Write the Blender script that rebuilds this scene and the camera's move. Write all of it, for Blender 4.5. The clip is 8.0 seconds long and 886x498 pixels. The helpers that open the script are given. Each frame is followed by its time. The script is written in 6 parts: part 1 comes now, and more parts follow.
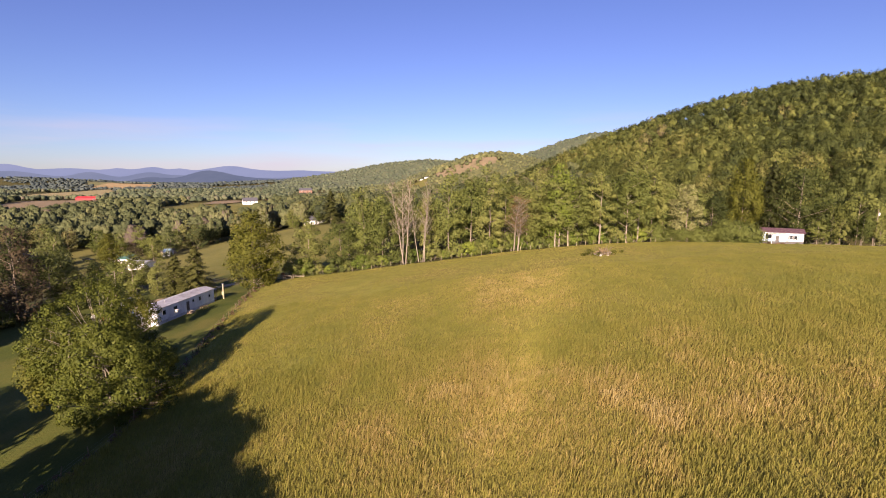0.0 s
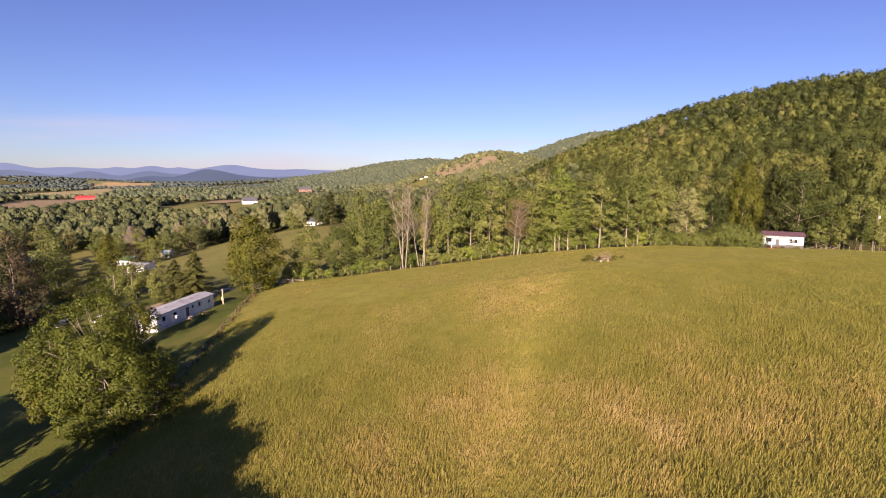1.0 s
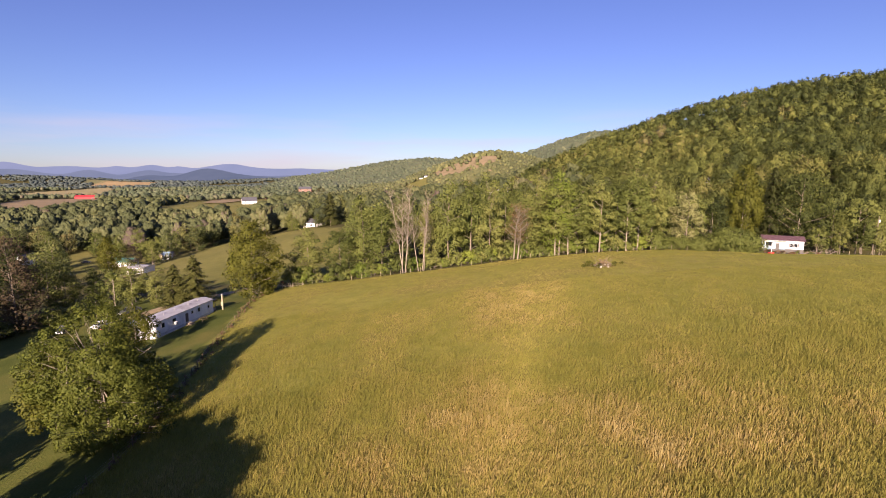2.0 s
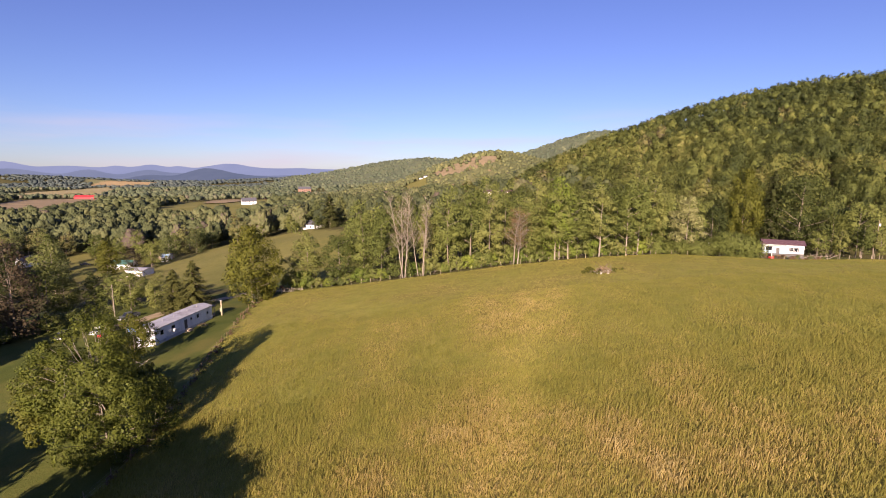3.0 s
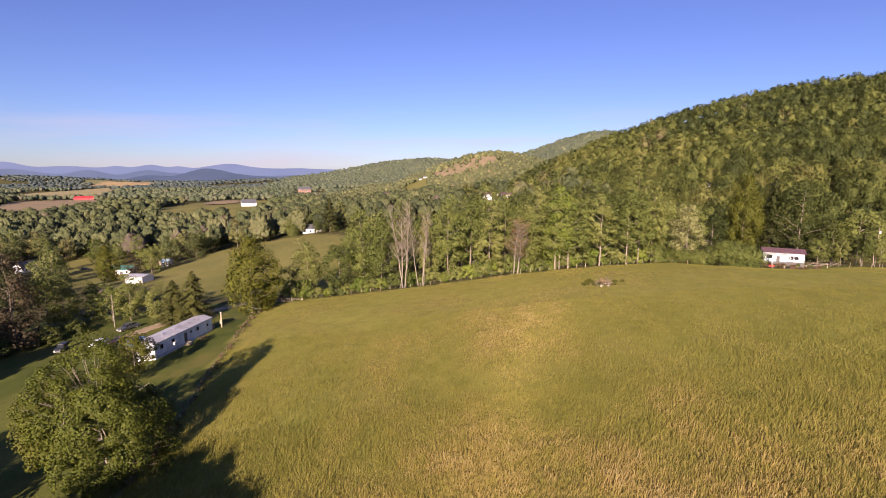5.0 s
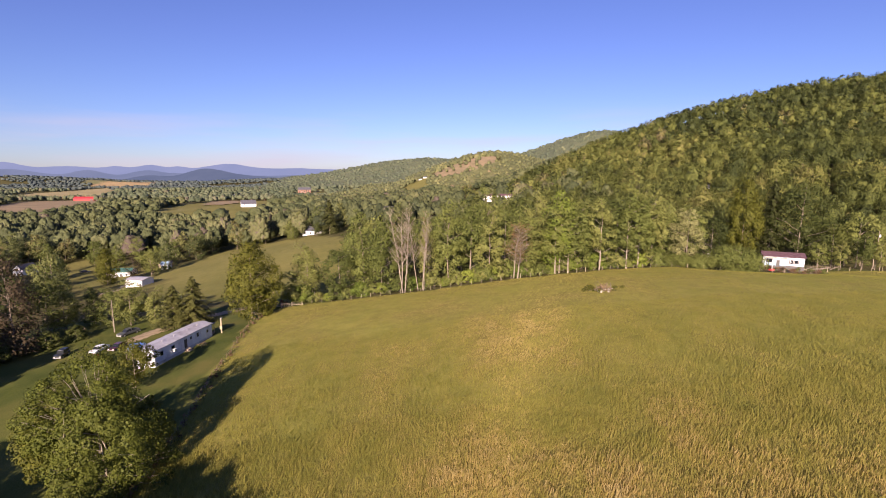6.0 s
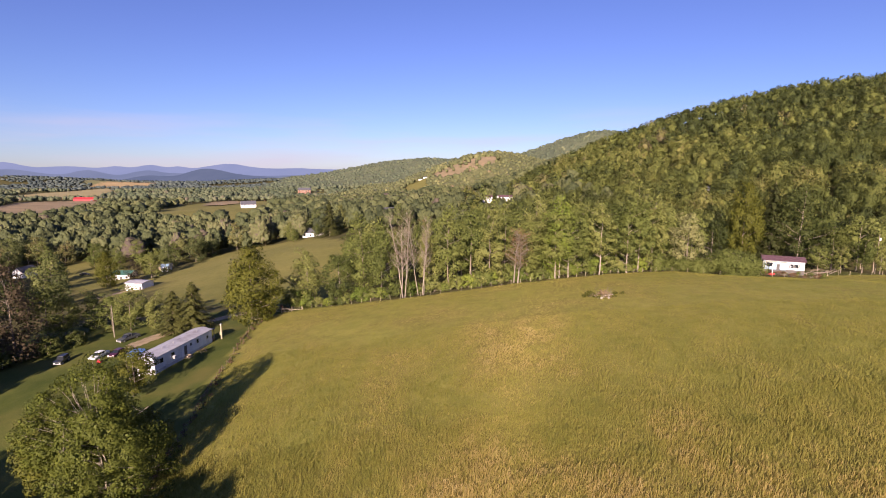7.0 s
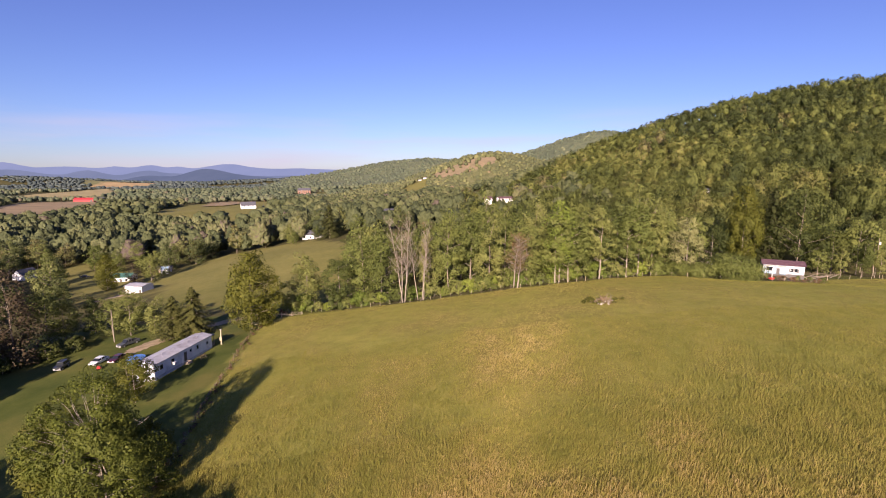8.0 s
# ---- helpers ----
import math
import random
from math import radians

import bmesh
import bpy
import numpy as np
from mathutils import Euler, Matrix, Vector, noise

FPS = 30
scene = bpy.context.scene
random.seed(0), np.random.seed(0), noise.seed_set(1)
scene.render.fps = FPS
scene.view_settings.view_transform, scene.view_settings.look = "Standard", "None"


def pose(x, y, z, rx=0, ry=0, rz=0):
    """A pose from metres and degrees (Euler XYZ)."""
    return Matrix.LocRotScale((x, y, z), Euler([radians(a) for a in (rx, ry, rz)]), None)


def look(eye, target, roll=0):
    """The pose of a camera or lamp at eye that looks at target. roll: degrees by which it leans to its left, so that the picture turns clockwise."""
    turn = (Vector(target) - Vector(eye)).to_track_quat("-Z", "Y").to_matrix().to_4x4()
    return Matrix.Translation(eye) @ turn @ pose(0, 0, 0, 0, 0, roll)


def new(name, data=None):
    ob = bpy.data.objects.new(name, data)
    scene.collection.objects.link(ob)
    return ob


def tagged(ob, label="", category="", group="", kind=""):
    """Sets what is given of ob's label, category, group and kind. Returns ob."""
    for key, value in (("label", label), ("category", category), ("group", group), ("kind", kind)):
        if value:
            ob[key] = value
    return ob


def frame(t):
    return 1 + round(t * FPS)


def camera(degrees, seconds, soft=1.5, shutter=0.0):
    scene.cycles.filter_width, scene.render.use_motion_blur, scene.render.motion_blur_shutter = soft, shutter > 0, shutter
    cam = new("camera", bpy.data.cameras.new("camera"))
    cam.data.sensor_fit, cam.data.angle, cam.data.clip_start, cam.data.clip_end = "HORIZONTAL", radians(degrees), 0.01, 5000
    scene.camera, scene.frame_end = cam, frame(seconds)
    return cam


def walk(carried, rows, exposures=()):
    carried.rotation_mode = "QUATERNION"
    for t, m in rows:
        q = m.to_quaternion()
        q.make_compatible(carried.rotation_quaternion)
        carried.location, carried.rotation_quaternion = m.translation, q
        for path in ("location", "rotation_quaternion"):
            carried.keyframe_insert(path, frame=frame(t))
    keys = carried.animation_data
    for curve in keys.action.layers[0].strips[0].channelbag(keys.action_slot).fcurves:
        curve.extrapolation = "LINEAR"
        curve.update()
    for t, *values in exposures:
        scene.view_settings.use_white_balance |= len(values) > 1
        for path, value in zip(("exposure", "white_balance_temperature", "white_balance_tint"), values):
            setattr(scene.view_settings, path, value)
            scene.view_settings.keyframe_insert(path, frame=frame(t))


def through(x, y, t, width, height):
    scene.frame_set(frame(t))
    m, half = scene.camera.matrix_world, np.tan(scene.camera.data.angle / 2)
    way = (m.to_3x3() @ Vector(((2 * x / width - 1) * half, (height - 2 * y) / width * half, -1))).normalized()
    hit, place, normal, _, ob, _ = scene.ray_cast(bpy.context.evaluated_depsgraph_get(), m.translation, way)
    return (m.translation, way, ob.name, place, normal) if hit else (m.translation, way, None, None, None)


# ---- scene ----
cam = camera(84, 8.0, soft=1.0)
PATH = [
    (0.0, look((0.000, 0.000, 30.000), (-0.101, 98.850, 14.881), 0.008)),
    (0.5, look((-0.016, 0.164, 30.749), (-0.089, 98.990, 15.476), 0.014)),
    (1.0, look((-0.014, 0.391, 31.524), (-0.070, 99.199, 16.133), 0.005)),
    (1.5, look((-0.042, 0.571, 32.282), (-0.080, 99.363, 16.787), 0.029)),
    (3.0, look((-0.089, 1.347, 34.434), (-0.014, 100.115, 18.786), 0.071)),
    (3.5, look((-0.080, 1.548, 35.200), (-0.007, 100.308, 19.506), 0.049)),
    (4.0, look((-0.094, 1.715, 35.923), (-0.021, 100.473, 20.213), 0.049)),
    (4.5, look((-0.101, 1.838, 36.617), (-0.031, 100.594, 20.894), 0.035)),
    (6.0, look((-0.162, 2.211, 38.737), (-0.040, 100.953, 22.924), -0.030)),
    (6.5, look((-0.181, 2.384, 39.436), (-0.056, 101.121, 23.594), -0.043)),
    (7.0, look((-0.166, 2.530, 40.157), (-0.045, 101.263, 24.289), -0.064)),
    (7.5, look((-0.150, 2.658, 40.861), (-0.027, 101.391, 24.995), -0.064)),
    (8.0, look((-0.150, 2.730, 41.500), (-0.010, 101.463, 25.633), -0.067)),
]
walk(cam, PATH, [(0.0, 1.35, 6780, 28.0), (4.0, 1.32, 6600, 29.5), (8.0, 1.29, 6400, 30.5)])

# ---- light ----
SUN_HEADING = 190.0   # degrees from +y, clockwise seen from above
SUN_HEIGHT = 20.5
world = bpy.data.worlds.new("sky")
scene.world = world
world.use_nodes = True
wn = world.node_tree
wn.nodes.clear()
w_out = wn.nodes.new("ShaderNodeOutputWorld")
w_bg = wn.nodes.new("ShaderNodeBackground")
w_sky = wn.nodes.new("ShaderNodeTexSky")
w_sky.sky_type = "NISHITA"
w_sky.sun_disc = False
w_sky.sun_elevation = radians(SUN_HEIGHT)
w_sky.sun_rotation = radians(SUN_HEADING)
w_sky.altitude = 500
w_sky.air_density = 1.0
w_sky.dust_density = 0.3
w_sky.ozone_density = 6.0
w_bg.inputs["Strength"].default_value = 0.05
w_tone = wn.nodes.new("ShaderNodeMix")
w_tone.data_type, w_tone.blend_type = "RGBA", "MULTIPLY"
w_tone.inputs[0].default_value = 1.0
wn.links.new(w_sky.outputs[0], w_tone.inputs[6])
w_dir = wn.nodes.new("ShaderNodeTexCoord")
w_sep = wn.nodes.new("ShaderNodeSeparateXYZ")
wn.links.new(w_dir.outputs["Generated"], w_sep.inputs[0])
w_rise = wn.nodes.new("ShaderNodeValToRGB")
w_rise.color_ramp.elements[0].position, w_rise.color_ramp.elements[0].color = 0.0, (0.99, 0.965, 1.05, 1)
w_rise.color_ramp.elements[1].position, w_rise.color_ramp.elements[1].color = 0.24, (1.07, 0.89, 1.09, 1)
wn.links.new(w_sep.outputs[2], w_rise.inputs[0])
wn.links.new(w_rise.outputs[0], w_tone.inputs[7])
w_low = wn.nodes.new("ShaderNodeMapRange")
w_low.inputs["From Min"].default_value, w_low.inputs["From Max"].default_value = 0.13, 0.045
wn.links.new(w_sep.outputs[2], w_low.inputs["Value"])
w_map = wn.nodes.new("ShaderNodeMapping")
w_map.inputs["Scale"].default_value = (1.0, 1.0, 11.0)
wn.links.new(w_dir.outputs["Generated"], w_map.inputs[0])
w_wisp = wn.nodes.new("ShaderNodeTexNoise")
w_wisp.inputs["Scale"].default_value = 2.6
w_wisp.inputs["Detail"].default_value = 6.0
wn.links.new(w_map.outputs[0], w_wisp.inputs["Vector"])
w_ramp = wn.nodes.new("ShaderNodeValToRGB")
w_ramp.color_ramp.elements[0].position = 0.46
w_ramp.color_ramp.elements[1].position = 0.72
w_ramp.color_ramp.elements[1].color = (0.55, 0.55, 0.55, 1)
wn.links.new(w_wisp.outputs["Fac"], w_ramp.inputs[0])
w_cloud = wn.nodes.new("ShaderNodeMix")
w_cloud.data_type = "RGBA"
w_veil = wn.nodes.new("ShaderNodeMath")
w_veil.operation = "MULTIPLY"
wn.links.new(w_ramp.outputs[0], w_veil.inputs[0])
wn.links.new(w_low.outputs[0], w_veil.inputs[1])
wn.links.new(w_veil.outputs[0], w_cloud.inputs[0])
wn.links.new(w_tone.outputs[2], w_cloud.inputs[6])
w_cloud.inputs[7].default_value = (5.6, 5.3, 6.0, 1)
wn.links.new(w_cloud.outputs[2], w_bg.inputs[0])
wn.links.new(w_bg.outputs[0], w_out.inputs[0])

sun_data = bpy.data.lights.new("sun", "SUN")
sun_data.energy = 5.0
sun_data.angle = radians(0.6)
sun_data.color = (1.0, 0.86, 0.66)
sun_ob = new("sun", sun_data)
_sa, _se = radians(SUN_HEADING), radians(SUN_HEIGHT)
SUN_DIR = Vector((math.sin(_sa) * math.cos(_se), math.cos(_sa) * math.cos(_se), math.sin(_se)))
sun_ob.matrix_world = look(tuple(SUN_DIR * 300), (0, 0, 0))

# ---- materials ----
def node_material(name):
    m = bpy.data.materials.new(name)
    m.use_nodes = True
    nt = m.node_tree
    nt.nodes.clear()
    out = nt.nodes.new("ShaderNodeOutputMaterial")
    bsdf = nt.nodes.new("ShaderNodeBsdfPrincipled")
    nt.links.new(bsdf.outputs[0], out.inputs[0])
    return m, nt, bsdf, out


def noise_node(nt, coord, scale, detail=4.0, rough=0.55):
    n = nt.nodes.new("ShaderNodeTexNoise")
    n.inputs["Scale"].default_value = scale
    n.inputs["Detail"].default_value = detail
    n.inputs["Roughness"].default_value = rough
    nt.links.new(coord, n.inputs["Vector"])
    return n.outputs["Fac"]


def ramp_node(nt, fac, stops):
    r = nt.nodes.new("ShaderNodeValToRGB")
    e = r.color_ramp.elements
    while len(e) < len(stops):
        e.new(0.5)
    for k, (p, c) in enumerate(stops):
        e[k].position = p
        e[k].color = (*c, 1)
    nt.links.new(fac, r.inputs[0])
    return r.outputs[0]


def mix_node(nt, fac, a, b, mode="MIX"):
    n = nt.nodes.new("ShaderNodeMix")
    n.data_type = "RGBA"
    n.blend_type = mode
    for value, slot in ((fac, 0), (a, 6), (b, 7)):
        if isinstance(value, (int, float)):
            n.inputs[slot].default_value = value
        elif isinstance(value, tuple):
            n.inputs[slot].default_value = (*value, 1)
        else:
            nt.links.new(value, n.inputs[slot])
    return n.outputs[2]


def math_node(nt, op, a, b):
    n = nt.nodes.new("ShaderNodeMath")
    n.operation = op
    for k, value in enumerate((a, b)):
        if isinstance(value, (int, float)):
            n.inputs[k].default_value = value
        else:
            nt.links.new(value, n.inputs[k])
    return n.outputs[0]


def bump_node(nt, height, strength, distance, bsdf):
    b = nt.nodes.new("ShaderNodeBump")
    b.inputs["Strength"].default_value = strength
    b.inputs["Distance"].default_value = distance
    nt.links.new(height, b.inputs["Height"])
    nt.links.new(b.outputs[0], bsdf.inputs["Normal"])


def surface(name, a, b, scale=3.0, fine=40.0, rough=0.7, metal=0.0, bump=0.3, depth=0.02, dirt=None, dirt_scale=0.6, vary=0.0):
    """A worn surface: two colours mixed at two scales, stains, and fine relief."""
    m, nt, bsdf, _ = node_material(name)
    coord = nt.nodes.new("ShaderNodeTexCoord").outputs["Object"]
    big, small = noise_node(nt, coord, scale, 5), noise_node(nt, coord, fine, 3)
    fac = math_node(nt, "ADD", math_node(nt, "MULTIPLY", big, 0.65), math_node(nt, "MULTIPLY", small, 0.35))
    col = ramp_node(nt, fac, [(0.36, a), (0.64, b)])
    if dirt:
        stain = ramp_node(nt, noise_node(nt, coord, dirt_scale, 6, 0.65), [(0.5, (0, 0, 0)), (0.72, (1, 1, 1))])
        col = mix_node(nt, math_node(nt, "MULTIPLY", stain, 0.7), col, dirt)
    if vary:
        rnd = nt.nodes.new("ShaderNodeObjectInfo").outputs["Random"]
        hsv = nt.nodes.new("ShaderNodeHueSaturation")
        nt.links.new(math_node(nt, "ADD", math_node(nt, "MULTIPLY", rnd, 2 * vary), 1 - vary), hsv.inputs["Value"])
        nt.links.new(col, hsv.inputs["Color"])
        col = hsv.outputs[0]
    nt.links.new(col, bsdf.inputs["Base Color"])
    bsdf.inputs["Roughness"].default_value = rough
    bsdf.inputs["Metallic"].default_value = metal
    if bump:
        bump_node(nt, fac, bump, depth, bsdf)
    return m


def foliage(name, stops, spread=0.18, through=0.26, patch=0.02, tint="", own=None, gain=0.85, mottle=0.24, relief=0.0):
    """Leaves: colour by tree, by clump and by leaf; some light passes through them."""
    m, nt, bsdf, out = node_material(name)
    rnd = nt.nodes.new("ShaderNodeObjectInfo").outputs["Random"]
    if tint:
        per_crown = nt.nodes.new("ShaderNodeAttribute")
        per_crown.attribute_name = tint
        rnd = per_crown.outputs["Fac"]
    if own is not None:
        fixed = nt.nodes.new("ShaderNodeValue")
        fixed.outputs[0].default_value = own
        rnd = fixed.outputs[0]
    geo = nt.nodes.new("ShaderNodeNewGeometry")
    leaf = geo.outputs["Random Per Island"]
    place = noise_node(nt, geo.outputs["Position"], patch, 2)
    clump = noise_node(nt, geo.outputs["Position"], 0.35, 2)
    tone = math_node(nt, "ADD", math_node(nt, "MULTIPLY", rnd, gain), math_node(nt, "MULTIPLY", place, 0.22))
    tone = math_node(nt, "ADD", tone, math_node(nt, "MULTIPLY", math_node(nt, "SUBTRACT", leaf, 0.5), spread))
    tone = math_node(nt, "ADD", tone, math_node(nt, "MULTIPLY", math_node(nt, "SUBTRACT", clump, 0.5), mottle))
    col = ramp_node(nt, tone, stops)
    nt.links.new(col, bsdf.inputs["Base Color"])
    bsdf.inputs["Roughness"].default_value = 0.62
    if relief:
        bump_node(nt, noise_node(nt, geo.outputs["Position"], 0.9, 5, 0.7), 1.0, relief, bsdf)
    bsdf.inputs["Specular IOR Level"].default_value = 0.15
    tr = nt.nodes.new("ShaderNodeBsdfTranslucent")
    nt.links.new(col, tr.inputs["Color"])
    mx = nt.nodes.new("ShaderNodeMixShader")
    mx.inputs[0].default_value = through
    nt.links.new(bsdf.outputs[0], mx.inputs[1])
    nt.links.new(tr.outputs[0], mx.inputs[2])
    nt.links.new(mx.outputs[0], out.inputs[0])
    return m


MAT_LEAF = foliage("leaves", [(0.10, (0.067, 0.084, 0.020)), (0.40, (0.123, 0.146, 0.034)), (0.70, (0.167, 0.184, 0.047)), (1.0, (0.199, 0.208, 0.059))], spread=0.2, gain=0.85)
MAT_LEAF_OLIVE = foliage("olive_leaves", [(0.1, (0.050, 0.057, 0.009)), (0.45, (0.096, 0.102, 0.014)), (0.85, (0.161, 0.154, 0.024))], own=0.42, spread=0.26)
MAT_LEAF_SPREAD = foliage("spreading_tree_leaves", [(0.1, (0.038, 0.052, 0.009)), (0.45, (0.077, 0.095, 0.014)), (0.85, (0.140, 0.152, 0.024))], own=0.50, spread=0.26)
MAT_LEAF_DEEP = foliage("deep_green_leaves", [(0.1, (0.034, 0.047, 0.012)), (0.8, (0.098, 0.112, 0.026))])
MAT_LEAF_VALLEY = foliage("valley_leaves", [(0.05, (0.044, 0.058, 0.021)), (0.35, (0.091, 0.107, 0.034)), (0.65, (0.134, 0.150, 0.046)), (0.9, (0.176, 0.180, 0.059)), (1.0, (0.163, 0.118, 0.055))])
MAT_LEAF_LIGHT = foliage("light_leaves", [(0.2, (0.095, 0.137, 0.022)), (0.8, (0.181, 0.218, 0.035))])
MAT_LEAF_DARK = foliage("dark_reddish_leaves", [(0.2, (0.030, 0.026, 0.016)), (0.8, (0.080, 0.060, 0.034))])
MAT_LEAF_PALE = foliage("pale_silvery_leaves", [(0.2, (0.215, 0.218, 0.085)), (0.8, (0.345, 0.330, 0.135))])
MAT_LEAF_RUST = foliage("rust_leaves", [(0.2, (0.12, 0.078, 0.036)), (0.8, (0.21, 0.14, 0.06))])
MAT_WEED_DRY = foliage("dry_weeds", [(0.2, (0.105, 0.062, 0.034)), (0.8, (0.20, 0.125, 0.068))])
MAT_NEEDLE = foliage("needles", [(0.2, (0.036, 0.043, 0.012)), (0.8, (0.088, 0.090, 0.024))], through=0.1)
MAT_WOODS = foliage("woods", [(0.08, (0.037, 0.047, 0.022)), (0.34, (0.069, 0.082, 0.034)), (0.62, (0.103, 0.114, 0.046)), (0.84, (0.138, 0.140, 0.059)), (0.97, (0.103, 0.081, 0.063))], spread=0.2, through=0.18, patch=0.011, tint="tint", mottle=0.14, relief=0.5)
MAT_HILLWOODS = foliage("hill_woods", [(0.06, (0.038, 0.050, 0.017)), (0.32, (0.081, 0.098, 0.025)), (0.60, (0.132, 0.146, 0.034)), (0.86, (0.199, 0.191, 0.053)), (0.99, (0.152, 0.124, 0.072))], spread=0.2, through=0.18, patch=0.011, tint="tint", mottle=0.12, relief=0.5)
# ridge to far woods: distance haze put into the base colours, paler and bluer
MAT_RIDGEWOODS = foliage("hazed_ridge_woods", [(0.05, (0.082, 0.092, 0.042)), (0.40, (0.145, 0.152, 0.062)), (0.80, (0.215, 0.205, 0.086)), (1.0, (0.190, 0.145, 0.085))], spread=0.2, through=0.14, patch=0.006, tint="tint", mottle=0.1, relief=0.6)
MAT_VALLEYWOODS = foliage("hazed_valley_woods", [(0.05, (0.049, 0.067, 0.038)), (0.40, (0.087, 0.106, 0.057)), (0.80, (0.131, 0.142, 0.076)), (1.0, (0.140, 0.110, 0.080))], spread=0.2, through=0.14, patch=0.006, tint="tint", mottle=0.1, relief=0.6)
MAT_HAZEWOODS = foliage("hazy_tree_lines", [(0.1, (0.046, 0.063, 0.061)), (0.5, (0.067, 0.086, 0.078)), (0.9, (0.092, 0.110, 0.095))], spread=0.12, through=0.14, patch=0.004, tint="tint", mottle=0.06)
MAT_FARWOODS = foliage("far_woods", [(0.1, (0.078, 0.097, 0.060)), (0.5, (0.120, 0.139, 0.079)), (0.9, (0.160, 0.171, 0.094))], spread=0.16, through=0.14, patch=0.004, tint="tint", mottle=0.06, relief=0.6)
MAT_BARK = surface("bark", (0.16, 0.125, 0.09), (0.30, 0.25, 0.19), 2.0, 18.0, 0.9, bump=0.6, depth=0.04)
MAT_BARK_GREY = surface("grey_bark", (0.18, 0.152, 0.112), (0.31, 0.265, 0.198), 1.2, 12.0, 0.85, bump=0.4, depth=0.03)
MAT_BARK_PALE = surface("pale_bark", (0.20, 0.165, 0.12), (0.36, 0.305, 0.235), 1.2, 12.0, 0.85, bump=0.4, depth=0.03)


def ground_material():
    m, nt, bsdf, _ = node_material("ground_cover")
    geo = nt.nodes.new("ShaderNodeNewGeometry")
    pos = geo.outputs["Position"]
    cover = nt.nodes.new("ShaderNodeAttribute")
    cover.attribute_name = "cover"
    sep = nt.nodes.new("ShaderNodeSeparateColor")
    nt.links.new(cover.outputs["Color"], sep.inputs[0])
    meadow, lawn, dry = sep.outputs[0], sep.outputs[1], sep.outputs[2]
    mid, fine = noise_node(nt, pos, 0.35, 5), noise_node(nt, pos, 4.0, 4)
    both = math_node(nt, "ADD", math_node(nt, "MULTIPLY", mid, 0.5), math_node(nt, "MULTIPLY", fine, 0.5))
    green = ramp_node(nt, both, [(0.35, (0.186, 0.188, 0.038)), (0.62, (0.285, 0.270, 0.060))])
    straw = ramp_node(nt, both, [(0.35, (0.150, 0.110, 0.034)), (0.62, (0.250, 0.182, 0.066))])
    hay = mix_node(nt, dry, green, straw)
    mown = ramp_node(nt, math_node(nt, "ADD", math_node(nt, "MULTIPLY", noise_node(nt, pos, 0.09, 5), 0.7), math_node(nt, "MULTIPLY", fine, 0.3)),
                     [(0.36, (0.050, 0.068, 0.013)), (0.50, (0.080, 0.094, 0.020)), (0.64, (0.124, 0.116, 0.030))])
    litter = ramp_node(nt, both, [(0.35, (0.046, 0.047, 0.016)), (0.62, (0.105, 0.092, 0.034))])
    cut = ramp_node(nt, both, [(0.36, (0.180, 0.165, 0.048)), (0.62, (0.270, 0.230, 0.076))])
    col = mix_node(nt, lawn, litter, mix_node(nt, dry, mown, cut))
    col = mix_node(nt, meadow, col, hay)
    nt.links.new(col, bsdf.inputs["Base Color"])
    bsdf.inputs["Roughness"].default_value = 0.95
    bsdf.inputs["Specular IOR Level"].default_value = 0.1
    bump_node(nt, both, 0.8, 0.25, bsdf)
    return m


def grass_material():
    m, nt, bsdf, out = node_material("tall_grass")
    geo = nt.nodes.new("ShaderNodeNewGeometry")
    rnd = geo.outputs["Random Per Island"]
    a = nt.nodes.new("ShaderNodeAttribute")
    a.attribute_name = "dry"
    tone = math_node(nt, "ADD", a.outputs["Fac"], math_node(nt, "MULTIPLY", math_node(nt, "SUBTRACT", rnd, 0.5), 0.32))
    col = ramp_node(nt, tone, [(0.0, (0.203, 0.205, 0.041)), (0.28, (0.278, 0.262, 0.054)), (0.52, (0.335, 0.294, 0.071)), (0.78, (0.465, 0.352, 0.125)), (1.0, (0.58, 0.47, 0.21))])
    nt.links.new(col, bsdf.inputs["Base Color"])
    bsdf.inputs["Roughness"].default_value = 0.7
    bsdf.inputs["Specular IOR Level"].default_value = 0.2
    tr = nt.nodes.new("ShaderNodeBsdfTranslucent")
    nt.links.new(col, tr.inputs["Color"])
    mx = nt.nodes.new("ShaderNodeMixShader")
    mx.inputs[0].default_value = 0.55
    nt.links.new(bsdf.outputs[0], mx.inputs[1])
    nt.links.new(tr.outputs[0], mx.inputs[2])
    nt.links.new(mx.outputs[0], out.inputs[0])
    return m


MAT_GROUND = ground_material()
MAT_GRASS = grass_material()
MAT_GRAVEL = surface("gravel", (0.19, 0.14, 0.075), (0.36, 0.275, 0.165), 0.5, 6.0, 0.95, bump=0.6, depth=0.04)
MAT_SOIL = surface("ploughed_soil", (0.175, 0.122, 0.052), (0.270, 0.192, 0.088), 0.02, 0.4, 0.95, bump=0.2)
MAT_STUBBLE = surface("stubble", (0.291, 0.195, 0.078), (0.407, 0.290, 0.125), 0.02, 0.3, 0.95, bump=0.2)
MAT_STRAW = surface("straw_field", (0.233, 0.190, 0.069), (0.330, 0.262, 0.101), 0.02, 0.3, 0.95, bump=0.2)
MAT_CLEARED = surface("cleared_slope", (0.150, 0.125, 0.060), (0.290, 0.205, 0.115), 0.03, 0.3, 0.95, bump=0.2)
MAT_PASTURE = surface("pasture", (0.115, 0.120, 0.032), (0.185, 0.170, 0.055), 0.03, 0.4, 0.95, bump=0.2)


